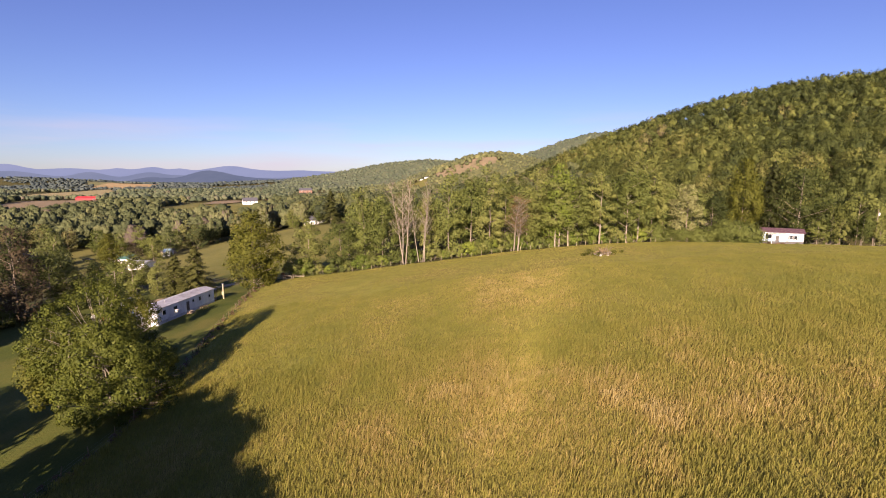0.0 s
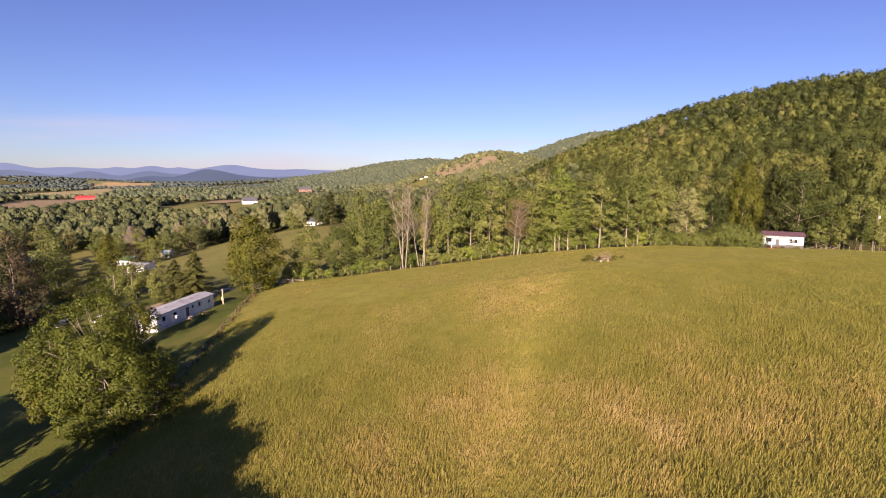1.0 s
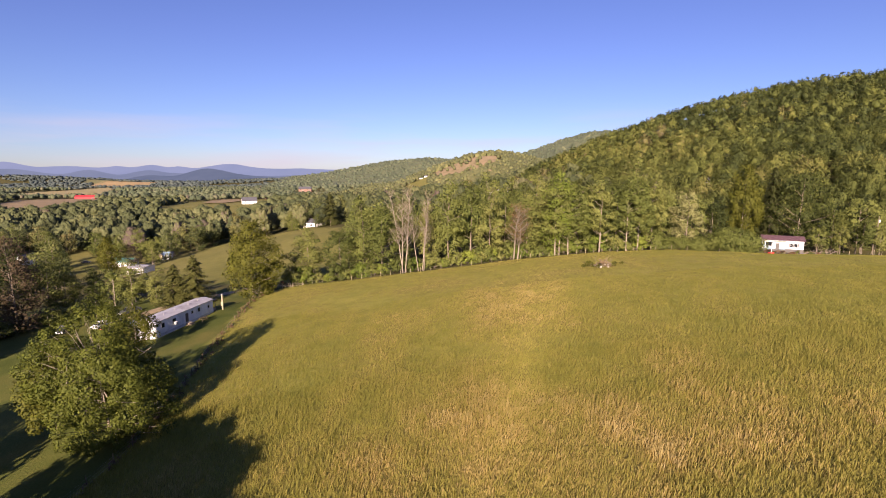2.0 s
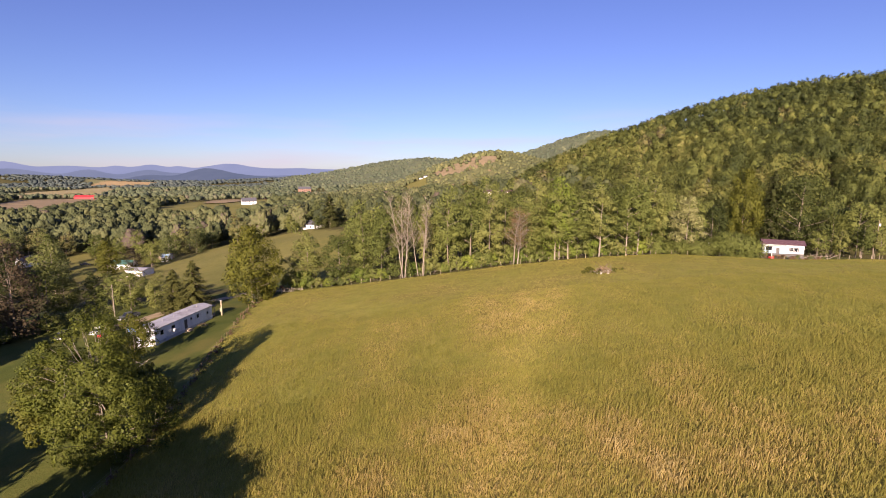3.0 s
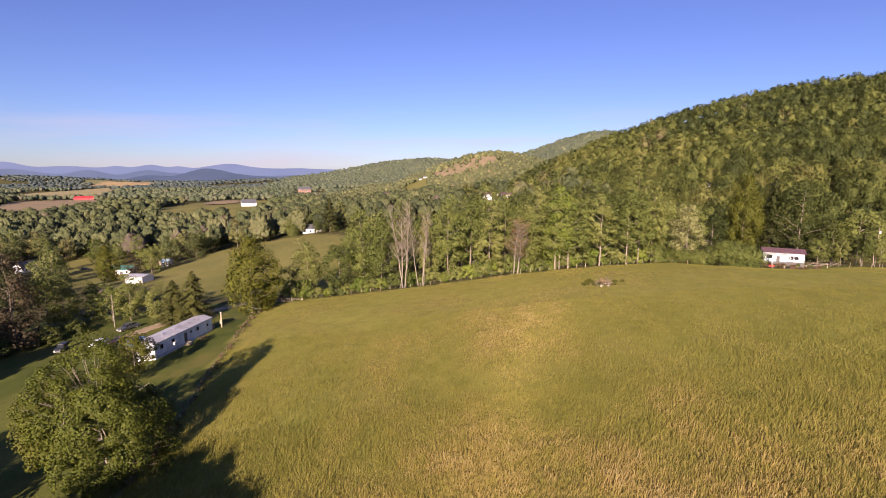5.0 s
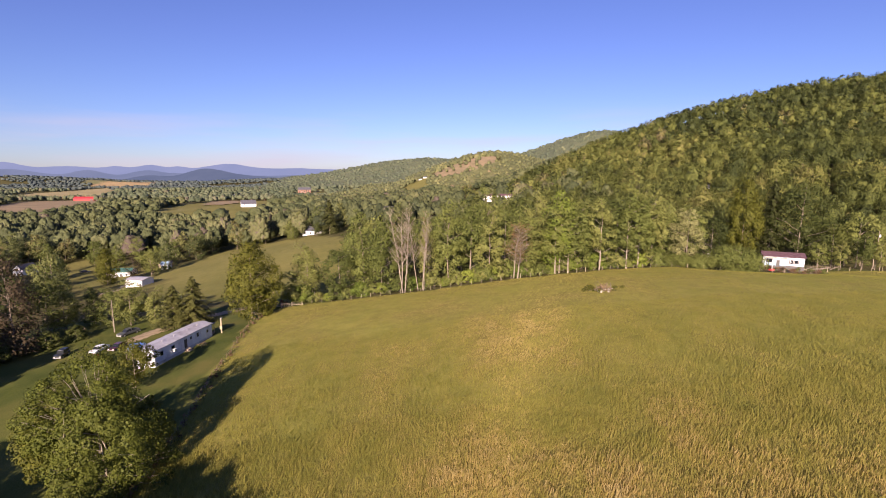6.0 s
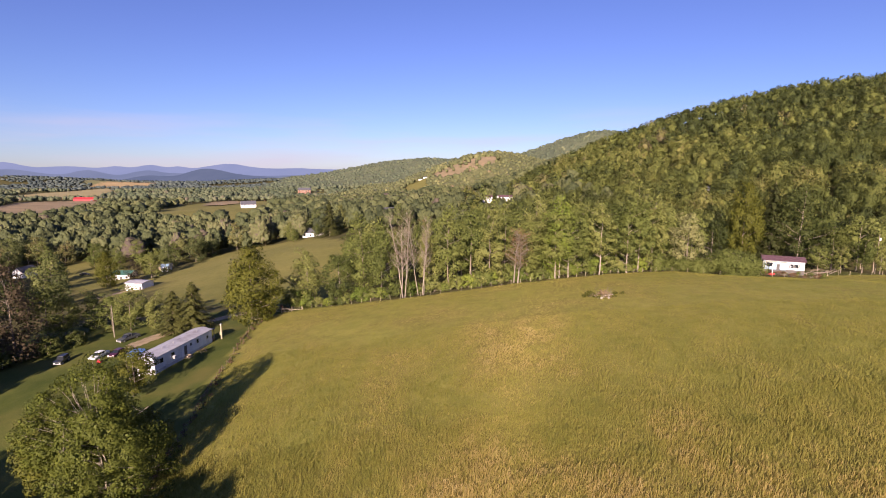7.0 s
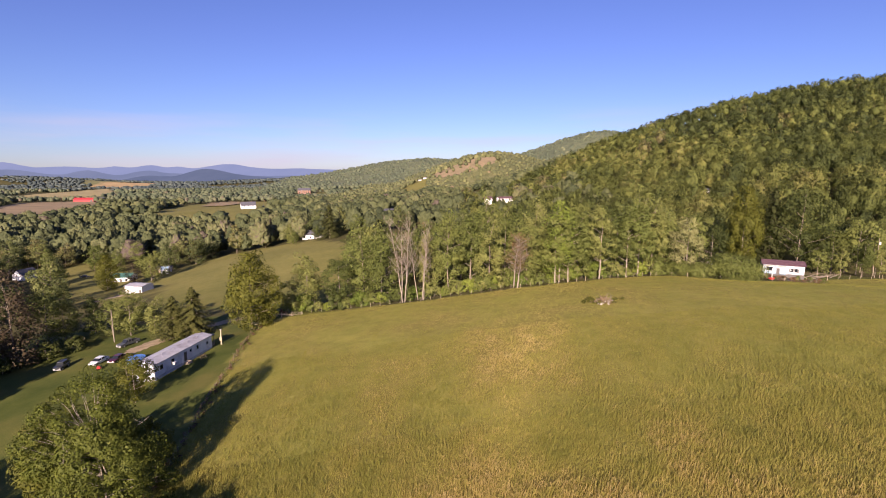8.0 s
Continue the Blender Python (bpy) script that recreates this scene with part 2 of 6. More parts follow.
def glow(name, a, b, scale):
    """Hazy far distance: a plain backdrop that gives off its own colour, haze included."""
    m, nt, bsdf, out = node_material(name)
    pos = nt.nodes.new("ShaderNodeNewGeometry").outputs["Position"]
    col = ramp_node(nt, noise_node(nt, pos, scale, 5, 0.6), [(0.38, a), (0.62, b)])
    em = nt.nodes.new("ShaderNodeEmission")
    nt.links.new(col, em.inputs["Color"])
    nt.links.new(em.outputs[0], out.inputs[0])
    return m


# aerial haze is painted into these glowing blues
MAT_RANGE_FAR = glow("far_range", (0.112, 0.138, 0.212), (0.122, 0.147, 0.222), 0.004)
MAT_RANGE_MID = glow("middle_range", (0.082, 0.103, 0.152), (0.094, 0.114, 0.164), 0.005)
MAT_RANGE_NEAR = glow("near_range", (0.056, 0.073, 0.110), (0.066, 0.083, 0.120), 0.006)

# ---- lie of the land ----
def smooth(a, b, v):
    q = np.clip((np.asarray(v, float) - a) / (b - a), 0.0, 1.0)
    return q * q * (3 - 2 * q)


def knoll(x, y, x0, y0, h, sx, sy, turn=0.0):
    c, s = math.cos(radians(turn)), math.sin(radians(turn))
    u, v = (x - x0) * c + (y - y0) * s, -(x - x0) * s + (y - y0) * c
    return h * np.exp(-(u / sx) ** 2 - (v / sy) ** 2)


def ground(x, y):
    """Height of the land at x, y (numbers or arrays)."""
    x, y = np.asarray(x, float), np.asarray(y, float)
    u, v = np.tanh((x - 20) / 150), np.tanh((y - 95) / 120)
    near = (10.579 + 17.158 * u - 3.029 * v - 17.451 * u * u - 6.466 * u * v - 12.512 * v * v - 5.531 * u**3
            + 4.886 * u * u * v - 3.389 * u * v * v - 3.234 * v**3 + 0.28 * u**4 + 2.39 * v**4
            - 1.18 * u**3 * v + 0.88 * u * u * v * v)
    spur = 21 * smooth(-190, -40, x) * (1 - 0.5 * smooth(280, 700, y))
    far = -19 + spur - 15 * smooth(450, 1500, y) - 6 * smooth(-150, -500, x)
    crest = 150 * (1 - (np.clip(600 - x, 0, 540) / 540) ** 2)
    face = np.clip((y - 175) / 445, 0, 1)
    face = face * (1.12 - 0.12 * face) * (1 - smooth(680, 1500, y))
    far = far + crest * face * smooth(175, 215, y)
    far = far + knoll(x, y, 700, 2150, 214, 400, 420, -12) + knoll(x, y, 150, 1520, 104, 230, 260, -25)
    far = far + knoll(x, y, -150, 2350, 108, 450, 320, -8) + knoll(x, y, 330, 1180, 22, 190, 240)
    far = far + knoll(x, y, -2250, 2500, 46, 620, 240, 8) + knoll(x, y, -900, 2500, 22, 500, 200)
    far = far + knoll(x, y, -800, 1600, 10, 300, 200) + knoll(x, y, -330, 760, 9, 120, 120) + knoll(x, y, 50, 462, 13, 60, 48)
    blend = np.maximum(smooth(160, 265, y), smooth(-95, -200, x))
    near = near - knoll(x, y, 107, 151, 1.9, 28, 17)
    fine = 0.18 * np.sin(x * 0.21 + 1.3 * np.sin(y * 0.11)) * np.sin(y * 0.17 + 0.8)
    return near * (1 - blend) + far * blend + fine


# ---- shared builders ----
def np_mesh(name, verts, faces, mats, smooth_shade=False, normals=None):
    """A mesh from arrays: vertices (n, 3) and faces (m, k), all with k corners."""
    verts, faces = np.asarray(verts, np.float32), np.asarray(faces, np.int32)
    me = bpy.data.meshes.new(name)
    k = faces.shape[1]
    me.vertices.add(len(verts))
    me.vertices.foreach_set("co", verts.ravel())
    me.loops.add(faces.size)
    me.loops.foreach_set("vertex_index", faces.ravel())
    me.polygons.add(len(faces))
    me.polygons.foreach_set("loop_start", np.arange(0, faces.size, k, dtype=np.int32))
    for m in mats:
        me.materials.append(m)
    me.polygons.foreach_set("use_smooth", np.broadcast_to(smooth_shade, len(faces)).copy())
    me.update(calc_edges=True)
    if normals is not None:
        me.polygons.foreach_set("use_smooth", np.ones(len(faces), bool))
        me.normals_split_custom_set_from_vertices(np.asarray(normals, np.float32))
    return me


def vnoise(x, y, seed=0):
    """Smooth value noise from 0 to 1 on a unit lattice."""
    x, y = np.asarray(x, float), np.asarray(y, float)
    ix, iy = np.floor(x).astype(np.int64), np.floor(y).astype(np.int64)
    fx, fy = x - ix, y - iy
    fx, fy = fx * fx * (3 - 2 * fx), fy * fy * (3 - 2 * fy)

    def at(a, b):
        h = (a * 374761393 + b * 668265263 + seed * 2147483647) & 0xFFFFFFFF
        h = ((h ^ (h >> 13)) * 1274126177) & 0xFFFFFFFF
        return ((h ^ (h >> 16)) & 0xFFFF) / 65535.0

    return (at(ix, iy) * (1 - fx) * (1 - fy) + at(ix + 1, iy) * fx * (1 - fy)
            + at(ix, iy + 1) * (1 - fx) * fy + at(ix + 1, iy + 1) * fx * fy)


def inside(x, y, poly):
    """Which of the points x, y lie in the polygon."""
    x, y = np.asarray(x, float), np.asarray(y, float)
    hit = np.zeros(x.shape, bool)
    for (x0, y0), (x1, y1) in zip(poly, poly[1:] + poly[:1]):
        cross = (y0 > y) != (y1 > y)
        with np.errstate(divide="ignore", invalid="ignore"):
            hit ^= cross & (x < (x1 - x0) * (y - y0) / (y1 - y0 + 1e-12) + x0)
    return hit


def along(line, step):
    """Points every step metres along a broken line, with the heading there."""
    out, carry = [], 0.0
    for (x0, y0), (x1, y1) in zip(line, line[1:]):
        length = math.hypot(x1 - x0, y1 - y0)
        s = carry
        while s < length:
            out.append((x0 + (x1 - x0) * s / length, y0 + (y1 - y0) * s / length, math.atan2(y1 - y0, x1 - x0)))
            s += step
        carry = s - length
    return out


FENCE_SIDE = [(-41, 20), (-37.5, 38), (-35.8, 52), (-37.4, 66), (-41, 81), (-44.6, 101), (-49.6, 126)]
FENCE_TOP = [(-46.5, 139.6), (-36, 140), (-23, 138.6), (-10, 135.8), (2.6, 138), (16, 139.4), (29, 142), (43, 145), (58, 150.5), (66, 152)]
FENCE_EAST = [(66, 152), (84, 148.5), (104, 152), (128, 159), (160, 166)]
MEADOW = FENCE_SIDE + FENCE_TOP + FENCE_EAST[1:] + [(230, 175), (230, -60), (-38, -60)]
CLEARINGS = [
    [(-108, 180), (-150, 258), (-150, 326), (-115, 320), (-88, 316), (-73, 298), (-42, 256), (-36, 215), (-30, 172), (-48, 150), (-76, 166)],
    [(-240, 290), (-245, 345), (-190, 300), (-150, 262), (-128, 205), (-108, 176), (-150, 205), (-190, 245)],
    [(-430, 600), (-440, 760), (-320, 800), (-235, 790), (-235, 650), (-250, 575), (-315, 560)],
    [(-440, 760), (-560, 1050), (-540, 1250), (-380, 1255), (-330, 1000), (-320, 800)],
    [(-480, 1590), (-420, 1770), (-320, 1400), (-415, 1380)],
    [(-100, 1320), (-45, 1380), (-40, 1150), (-85, 1060)],
    [(-110, 92), (-112, 122), (-88, 140), (-60, 152), (-44, 139), (-44, 100), (-36, 60), (-40, 20), (-90, 20), (-120, 60)],
    [(96, 156), (96, 178), (132, 182), (150, 172), (150, 156)],
    [(-70, 385), (-104, 540), (-50, 566), (-28, 545), (-34, 480), (-45, 385)],
]
FIELDS = [
    ("ploughed_field", MAT_SOIL, [(-840, 900), (-1010, 1180), (-905, 1260), (-800, 1190), (-560, 740), (-535, 665), (-590, 640)], "reddish brown ploughed field in the valley"),
    ("straw_field", MAT_STRAW, [(-1290, 1430), (-1380, 1680), (-1470, 2180), (-1000, 1560), (-930, 1330), (-1080, 1290)], "pale straw-coloured hay field beyond the barn"),
    ("stubble_field", MAT_STUBBLE, [(-1640, 2310), (-1720, 2520), (-1480, 2560), (-1400, 2450), (-1390, 2250), (-1450, 2170)], "orange stubble field in the far valley"),
    ("pasture", MAT_PASTURE, [(-1700, 2330), (-1840, 2560), (-1740, 2620), (-1600, 2570), (-1700, 2530), (-1650, 2400)], "far green pasture on a low rise"),
    ("bare_field", MAT_SOIL, [(-500, 1020), (-556, 1200), (-520, 1240), (-470, 1180), (-455, 1040)], "bare brown earth beside the far houses"),
    ("cleared_slope", MAT_CLEARED, [(-40, 1330), (20, 1300), (95, 1325), (160, 1370), (150, 1440), (90, 1460), (30, 1430), (-20, 1400)], "brown logged slope on a wooded hill"),
]


def dryness(x, y):
    """How far the hay has turned to straw, 0 to 1."""
    d = 0.115 + 0.27 * vnoise(x / 9.0, y / 14.0, 3) + 0.30 * vnoise(x / 3.1, y / 5.5, 5) + 0.2 * vnoise(x / 1.1, y / 1.6, 8)
    d = d - 0.22 + knoll(x, y, 13, 85, 0.34, 13, 12) + knoll(x, y, 6, 44, 0.22, 16, 12) + knoll(x, y, 22, 42, 0.26, 14, 8) + knoll(x, y, 34, 44, 0.14, 9, 8) + knoll(x, y, 43, 42, 0.15, 12, 7)
    # less straw near 54, 44: greener hay, with lens falloff put in too
    d = d + knoll(x, y, -12, 58, 0.10, 8, 14) - knoll(x, y, 58, 66, 0.10, 30, 24) + 0.045 * smooth(75, 40, y) - knoll(x, y, 54, 44, 0.14, 17, 14) - knoll(x, y, 75, 105, 0.10, 40, 25) - knoll(x, y, -26, 92, 0.10, 16, 26)
    d = d - 0.14 * smooth(30, 90, x) + 0.05 * smooth(60, 110, y)
    return np.clip(0.34 + 1.05 * (d - 0.33), 0, 1)


def steps(*runs):
    out = []
    for a, b, s in runs:
        out += list(np.arange(a, b - 1e-6, s))
    return np.array(out + [runs[-1][1]])


def build_ground():
    xs = steps((-4400, -900, 100), (-900, -300, 25), (-300, -120, 8), (-120, 180, 2.5), (180, 700, 10), (700, 4400, 125))
    ys = steps((-3500, -500, 300), (-500, -40, 40), (-40, 200, 2.5), (200, 700, 8), (700, 1600, 30), (1600, 3700, 60))
    gx, gy = np.meshgrid(xs, ys)
    x, y = gx.ravel(), gy.ravel()
    nx, ny = len(xs), len(ys)
    q = (np.arange(ny - 1)[:, None] * nx + np.arange(nx - 1)[None, :]).ravel()
    me = np_mesh("ground", np.stack([x, y, ground(x, y)], 1), np.stack([q, q + 1, q + nx + 1, q + nx], 1), [MAT_GROUND], True)
    meadow = inside(x, y, MEADOW).astype(float)
    lawn = np.zeros(len(x))
    for poly in CLEARINGS:
        lawn = np.maximum(lawn, inside(x, y, poly))
    lawn = np.maximum(lawn, (x < -34) & (y < 155) & (x > -130))
    lawn = np.maximum(lawn, (y > 650) & (y < 1300) & (vnoise(x / 160, y / 160, 4) > 0.66) & (x < 0))
    turned = np.where(meadow > 0, dryness(x, y), 0.75 * smooth(150, 210, y) * (0.6 + 0.4 * vnoise(x / 25, y / 25, 12)))
    att = me.color_attributes.new("cover", "FLOAT_COLOR", "POINT")
    att.data.foreach_set("color", np.stack([meadow, lawn, turned, np.ones(len(x))], 1).astype(np.float32).ravel())
    return tagged(new("ground", me), "rolling land with hay meadow, lawns and woodland", "ground", kind="structure")


build_ground()


def drape(name, poly, mat, lift, label, cell):
    """A field that lies on the land: a fine sheet cut to the polygon."""
    px, py = np.array(poly).T
    xs, ys = np.arange(px.min(), px.max() + cell, cell), np.arange(py.min(), py.max() + cell, cell)
    gx, gy = np.meshgrid(xs, ys)
    x, y = gx.ravel(), gy.ravel()
    nx = len(xs)
    q = (np.arange(len(ys) - 1)[:, None] * nx + np.arange(nx - 1)[None, :]).ravel()
    keep = inside(x[q] + cell / 2, y[q] + cell / 2, poly)
    q = q[keep]
    me = np_mesh(name, np.stack([x, y, ground(x, y) + lift], 1), np.stack([q, q + 1, q + nx + 1, q + nx], 1), [mat], True)
    return tagged(new(name, me), label, "field", kind="structure")


for f_name, f_mat, f_poly, f_label in FIELDS:
    drape(f_name, f_poly, f_mat, 1.5, f_label, 12.0)


# ---- standing hay ----
def build_grass():
    rng = np.random.default_rng(11)
    bands = [(-16, 26, 0.8, 1.2), (26, 62, 0.34, 0.95), (62, 100, 0.5, 1.2), (100, 168, 0.85, 1.45)]
    tufts = []
    for y0, y1, gap, big in bands:
        gx, gy = np.meshgrid(np.arange(-60, 165, gap), np.arange(y0, y1, gap))
        x = gx.ravel() + rng.uniform(-0.5, 0.5, gx.size) * gap
        y = gy.ravel() + rng.uniform(-0.5, 0.5, gx.size) * gap
        keep = inside(x, y, MEADOW) & (np.abs(x) < 0.98 * np.maximum(y, 34) + 6)
        tufts.append(np.stack([x[keep], y[keep], np.full(keep.sum(), big)], 1))
    t = np.concatenate(tufts)
    n, blades = len(t), 9
    x = np.repeat(t[:, 0], blades) + rng.normal(0, 0.21, n * blades) * np.repeat(t[:, 2], blades)
    y = np.repeat(t[:, 1], blades) + rng.normal(0, 0.21, n * blades) * np.repeat(t[:, 2], blades)
    big = np.repeat(t[:, 2], blades)
    own = np.repeat(rng.normal(0, 0.08, n), blades)
    grown = np.repeat(np.clip(rng.normal(1.0, 0.20, n), 0.5, 1.5), blades)
    own = own * (1 - 0.55 * smooth(70, 120, y))
    dry = np.clip(dryness(x, y) + own, 0, 1)
    tall = (0.38 + 0.40 * vnoise(x / 2.4, y / 2.4, 9)) * grown * rng.uniform(0.6, 1.1, len(x)) * (0.75 + 0.4 * dry) * (0.94 - 0.58 * smooth(45, 115, y)) * (1 - 0.10 * smooth(15, 50, x))
    wide = rng.uniform(0.026, 0.054, len(x)) * big
    a = rng.uniform(0, 2 * np.pi, len(x))
    lean = rng.normal(0, 0.13, (len(x), 2)) + np.repeat(rng.normal(0, 0.10, (n, 2)), blades, 0) + [0.20, 0.05]
    z = ground(x, y) - 0.03
    base = np.stack([x, y, z], 1)
    side = np.stack([np.cos(a), np.sin(a), 0 * a], 1) * wide[:, None]
    tip = base + np.concatenate([lean * tall[:, None], tall[:, None]], 1)
    # leaf blades taper upwards, stems carry a seed head at the top
    head = (rng.uniform(0, 1, len(x)) < 0.5)[:, None]
    low, high = np.where(head, 0.12, 1.0), np.where(head, 0.8, 0.08)
    verts = np.stack([base - side * low, np.where(head, tip + side * high, base + side * low), tip - side * high], 1).reshape(-1, 3)
    me = np_mesh("meadow_grass", verts, np.arange(len(verts)).reshape(-1, 3), [MAT_GRASS])
    att = me.attributes.new("dry", "FLOAT", "POINT")
    att.data.foreach_set("value", np.repeat(dry, 3).astype(np.float32))
    return tagged(new("meadow_grass", me), "tall hay with straw-coloured seed heads in a meadow", "grass", kind="stuff")


build_grass()


# ---- mountains on the horizon ----
def mountain_range(y, humps, base, mat, label):
    x = np.arange(-4200, 400, 14.0)
    z = np.full(len(x), base)
    for x0, h, s in humps:
        z = z + h * np.exp(-((x - x0) / s) ** 2)
    z = z + 3.0 * vnoise(x / 90, 0 * x, 21) + 1.5 * vnoise(x / 30, 0 * x, 22) - 2
    rows = [np.stack([x, 0 * x + y - 260, 0 * x - 60], 1), np.stack([x, 0 * x + y - 60, z * 0.72 - 14], 1),
            np.stack([x, 0 * x + y, z], 1), np.stack([x, 0 * x + y + 220, 0 * x - 60], 1)]
    n = len(x)
    q = np.concatenate([np.arange(n - 1) + k * n for k in range(3)])
    me = np_mesh("backdrop", np.concatenate(rows), np.stack([q, q + 1, q + n + 1, q + n], 1), [mat], True)
    return tagged(new("backdrop", me), label, "mountains", kind="structure")


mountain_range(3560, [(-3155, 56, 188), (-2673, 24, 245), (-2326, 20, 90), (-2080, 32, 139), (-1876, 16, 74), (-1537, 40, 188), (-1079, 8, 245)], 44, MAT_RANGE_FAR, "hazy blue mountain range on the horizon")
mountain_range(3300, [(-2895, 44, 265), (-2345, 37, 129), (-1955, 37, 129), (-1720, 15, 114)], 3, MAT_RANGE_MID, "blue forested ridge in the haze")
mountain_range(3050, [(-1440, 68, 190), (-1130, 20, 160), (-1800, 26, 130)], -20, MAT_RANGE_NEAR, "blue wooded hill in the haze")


# ---- trees ----
def unit(v):
    return v / (np.linalg.norm(v, axis=-1, keepdims=True) + 1e-9)


def leaf_cards(rng, centres, outward, size, flat=0.75, soft=0.6):
    """One small four-cornered leaf spray at each centre, facing roughly outward: corners and rounded normals."""
    n = len(centres)
    outward = unit(outward)
    nor = unit(outward + rng.normal(0, flat, (n, 3)))
    nor *= np.where((nor * outward).sum(1) < 0, -1.0, 1.0)[:, None]
    t1 = unit(np.cross(nor, rng.normal(0, 1, (n, 3))))
    t2 = np.cross(nor, t1)
    s = np.broadcast_to(size, (n,))[:, None] * rng.uniform(0.55, 1.35, (n, 1))
    k = rng.uniform(0.55, 1.0, (n, 4, 1))
    v = np.stack([centres + t1 * s * k[:, 0], centres + t2 * s * 0.75 * k[:, 1], centres - t1 * s * k[:, 2], centres - t2 * s * 0.75 * k[:, 3]], 1)
    return v.reshape(-1, 3), np.repeat(unit(outward * soft + nor * (1 - soft)), 4, 0)


def tube(points, radii, sides=6):
    """Vertices and four-cornered faces of a round bent stem."""
    p = np.asarray(points, float)
    d = unit(np.gradient(p, axis=0))
    ref = np.where(np.abs(d[:, 2:3]) > 0.9, [[1.0, 0, 0]], [[0, 0, 1.0]])
    a = unit(np.cross(d, ref))
    b = np.cross(d, a)
    w = np.arange(sides) * 2 * np.pi / sides
    ring = p[:, None] + np.asarray(radii)[:, None, None] * (a[:, None] * np.cos(w)[None, :, None] + b[:, None] * np.sin(w)[None, :, None])
    k, j = np.meshgrid(np.arange(len(p) - 1), np.arange(sides), indexing="ij")
    n = (j + 1) % sides
    f = np.stack([k * sides + j, k * sides + n, (k + 1) * sides + n, (k + 1) * sides + j], -1).reshape(-1, 4)
    return ring.reshape(-1, 3), f


def gather(pieces):
    v, f, at = [], [], 0
    for a, b in pieces:
        v.append(a)
        f.append(b + at)
        at += len(a)
    return np.concatenate(v), np.concatenate(f)


def stem(rng, a, b, r0, r1, bend=0.08, n=6, sides=6):
    a, b = np.array(a, float), np.array(b, float)
    t = np.linspace(0, 1, n)[:, None]
    length = np.linalg.norm(b - a)
    wob = np.cumsum(rng.normal(0, bend * length / n, (n, 3)), 0)
    wob -= wob[0] + t * (wob[-1] - wob[0])
    return tube(a + (b - a) * t + wob, np.linspace(r0, r1, n), sides)


def corner_normals(v, f):
    """Smooth vertex normals of a triangle surface."""
    n = np.cross(v[f[:, 1]] - v[f[:, 0]], v[f[:, 2]] - v[f[:, 0]])
    out = np.zeros_like(v)
    for k in range(3):
        np.add.at(out, f[:, k], n)
    return unit(out)


def leafy_blob(seed, level, lobes, reach, small=0, floor=-1.0, rough=0.1):
    """A closed, billowing leaf surface of radius about 1: directions swollen by rounded lobes. Vertices and triangles."""
    rng = np.random.default_rng(seed)
    bm = bmesh.new()
    bmesh.ops.create_icosphere(bm, subdivisions=level, radius=1.0)
    d = np.array([v.co[:] for v in bm.verts])
    f = np.array([[v.index for v in g.verts] for g in bm.faces])
    bm.free()
    rad = np.full(len(d), 0.70)
    for count, width, gain in ((lobes, reach, 0.34), (small, reach * 0.42, 0.13)):
        if count:
            c = unit(rng.normal(0, 1, (count, 3)))
            ang = np.arccos(np.clip(d @ c.T, -1, 1)) / (width * rng.uniform(0.75, 1.2, count))
            rad = rad + np.max(gain * rng.uniform(0.6, 1.0, count) * np.sqrt(np.clip(1 - ang ** 2, 0, 1)), 1)
    v = (d + rng.normal(0, rough * 0.35, d.shape)) * (rad * rng.uniform(1 - rough, 1 + rough, len(d)))[:, None]
    f = f[v[f].mean(1)[:, 2] > floor]
    used, f = np.unique(f, return_inverse=True)
    v, f = v[used], f.reshape(-1, 3)
    return v, f, corner_normals(v, f)


def leafy_crown(seed, clumps, per, leaf):
    """A crown of radius about 1 made of clumps of three-cornered leaf sprays round a dense inside."""
    rng = np.random.default_rng(seed)
    core, cf, cn = leafy_blob(seed + 1, 2, 6, 0.8, 0, -0.6, 0.12)
    d = unit(rng.normal(0, 1, (clumps, 3)))
    d[:, 2] = np.abs(d[:, 2]) * 1.3 - 0.45
    d = unit(d)
    c = d * rng.uniform(0.56, 0.76, (clumps, 1))
    e = unit(rng.normal(0, 1, (clumps, per, 3)) + 0.7 * d[:, None])
    p = c[:, None] + e * (rng.uniform(0.20, 0.36, clumps)[:, None, None] * rng.uniform(0.6, 1.0, (clumps, per, 1)))
    w, nw = leaf_cards(rng, p.reshape(-1, 3), (e * 0.45 + 0.75 * d[:, None] + [0, 0, 0.1]).reshape(-1, 3), leaf, 0.65, 0.7)
    w, nw = w.reshape(-1, 4, 3)[:, :3].reshape(-1, 3), nw.reshape(-1, 4, 3)[:, :3].reshape(-1, 3)
    return np.concatenate([core * 0.5, w]), np.concatenate([cf, np.arange(len(w)).reshape(-1, 3) + len(core)]), np.concatenate([cn, nw])


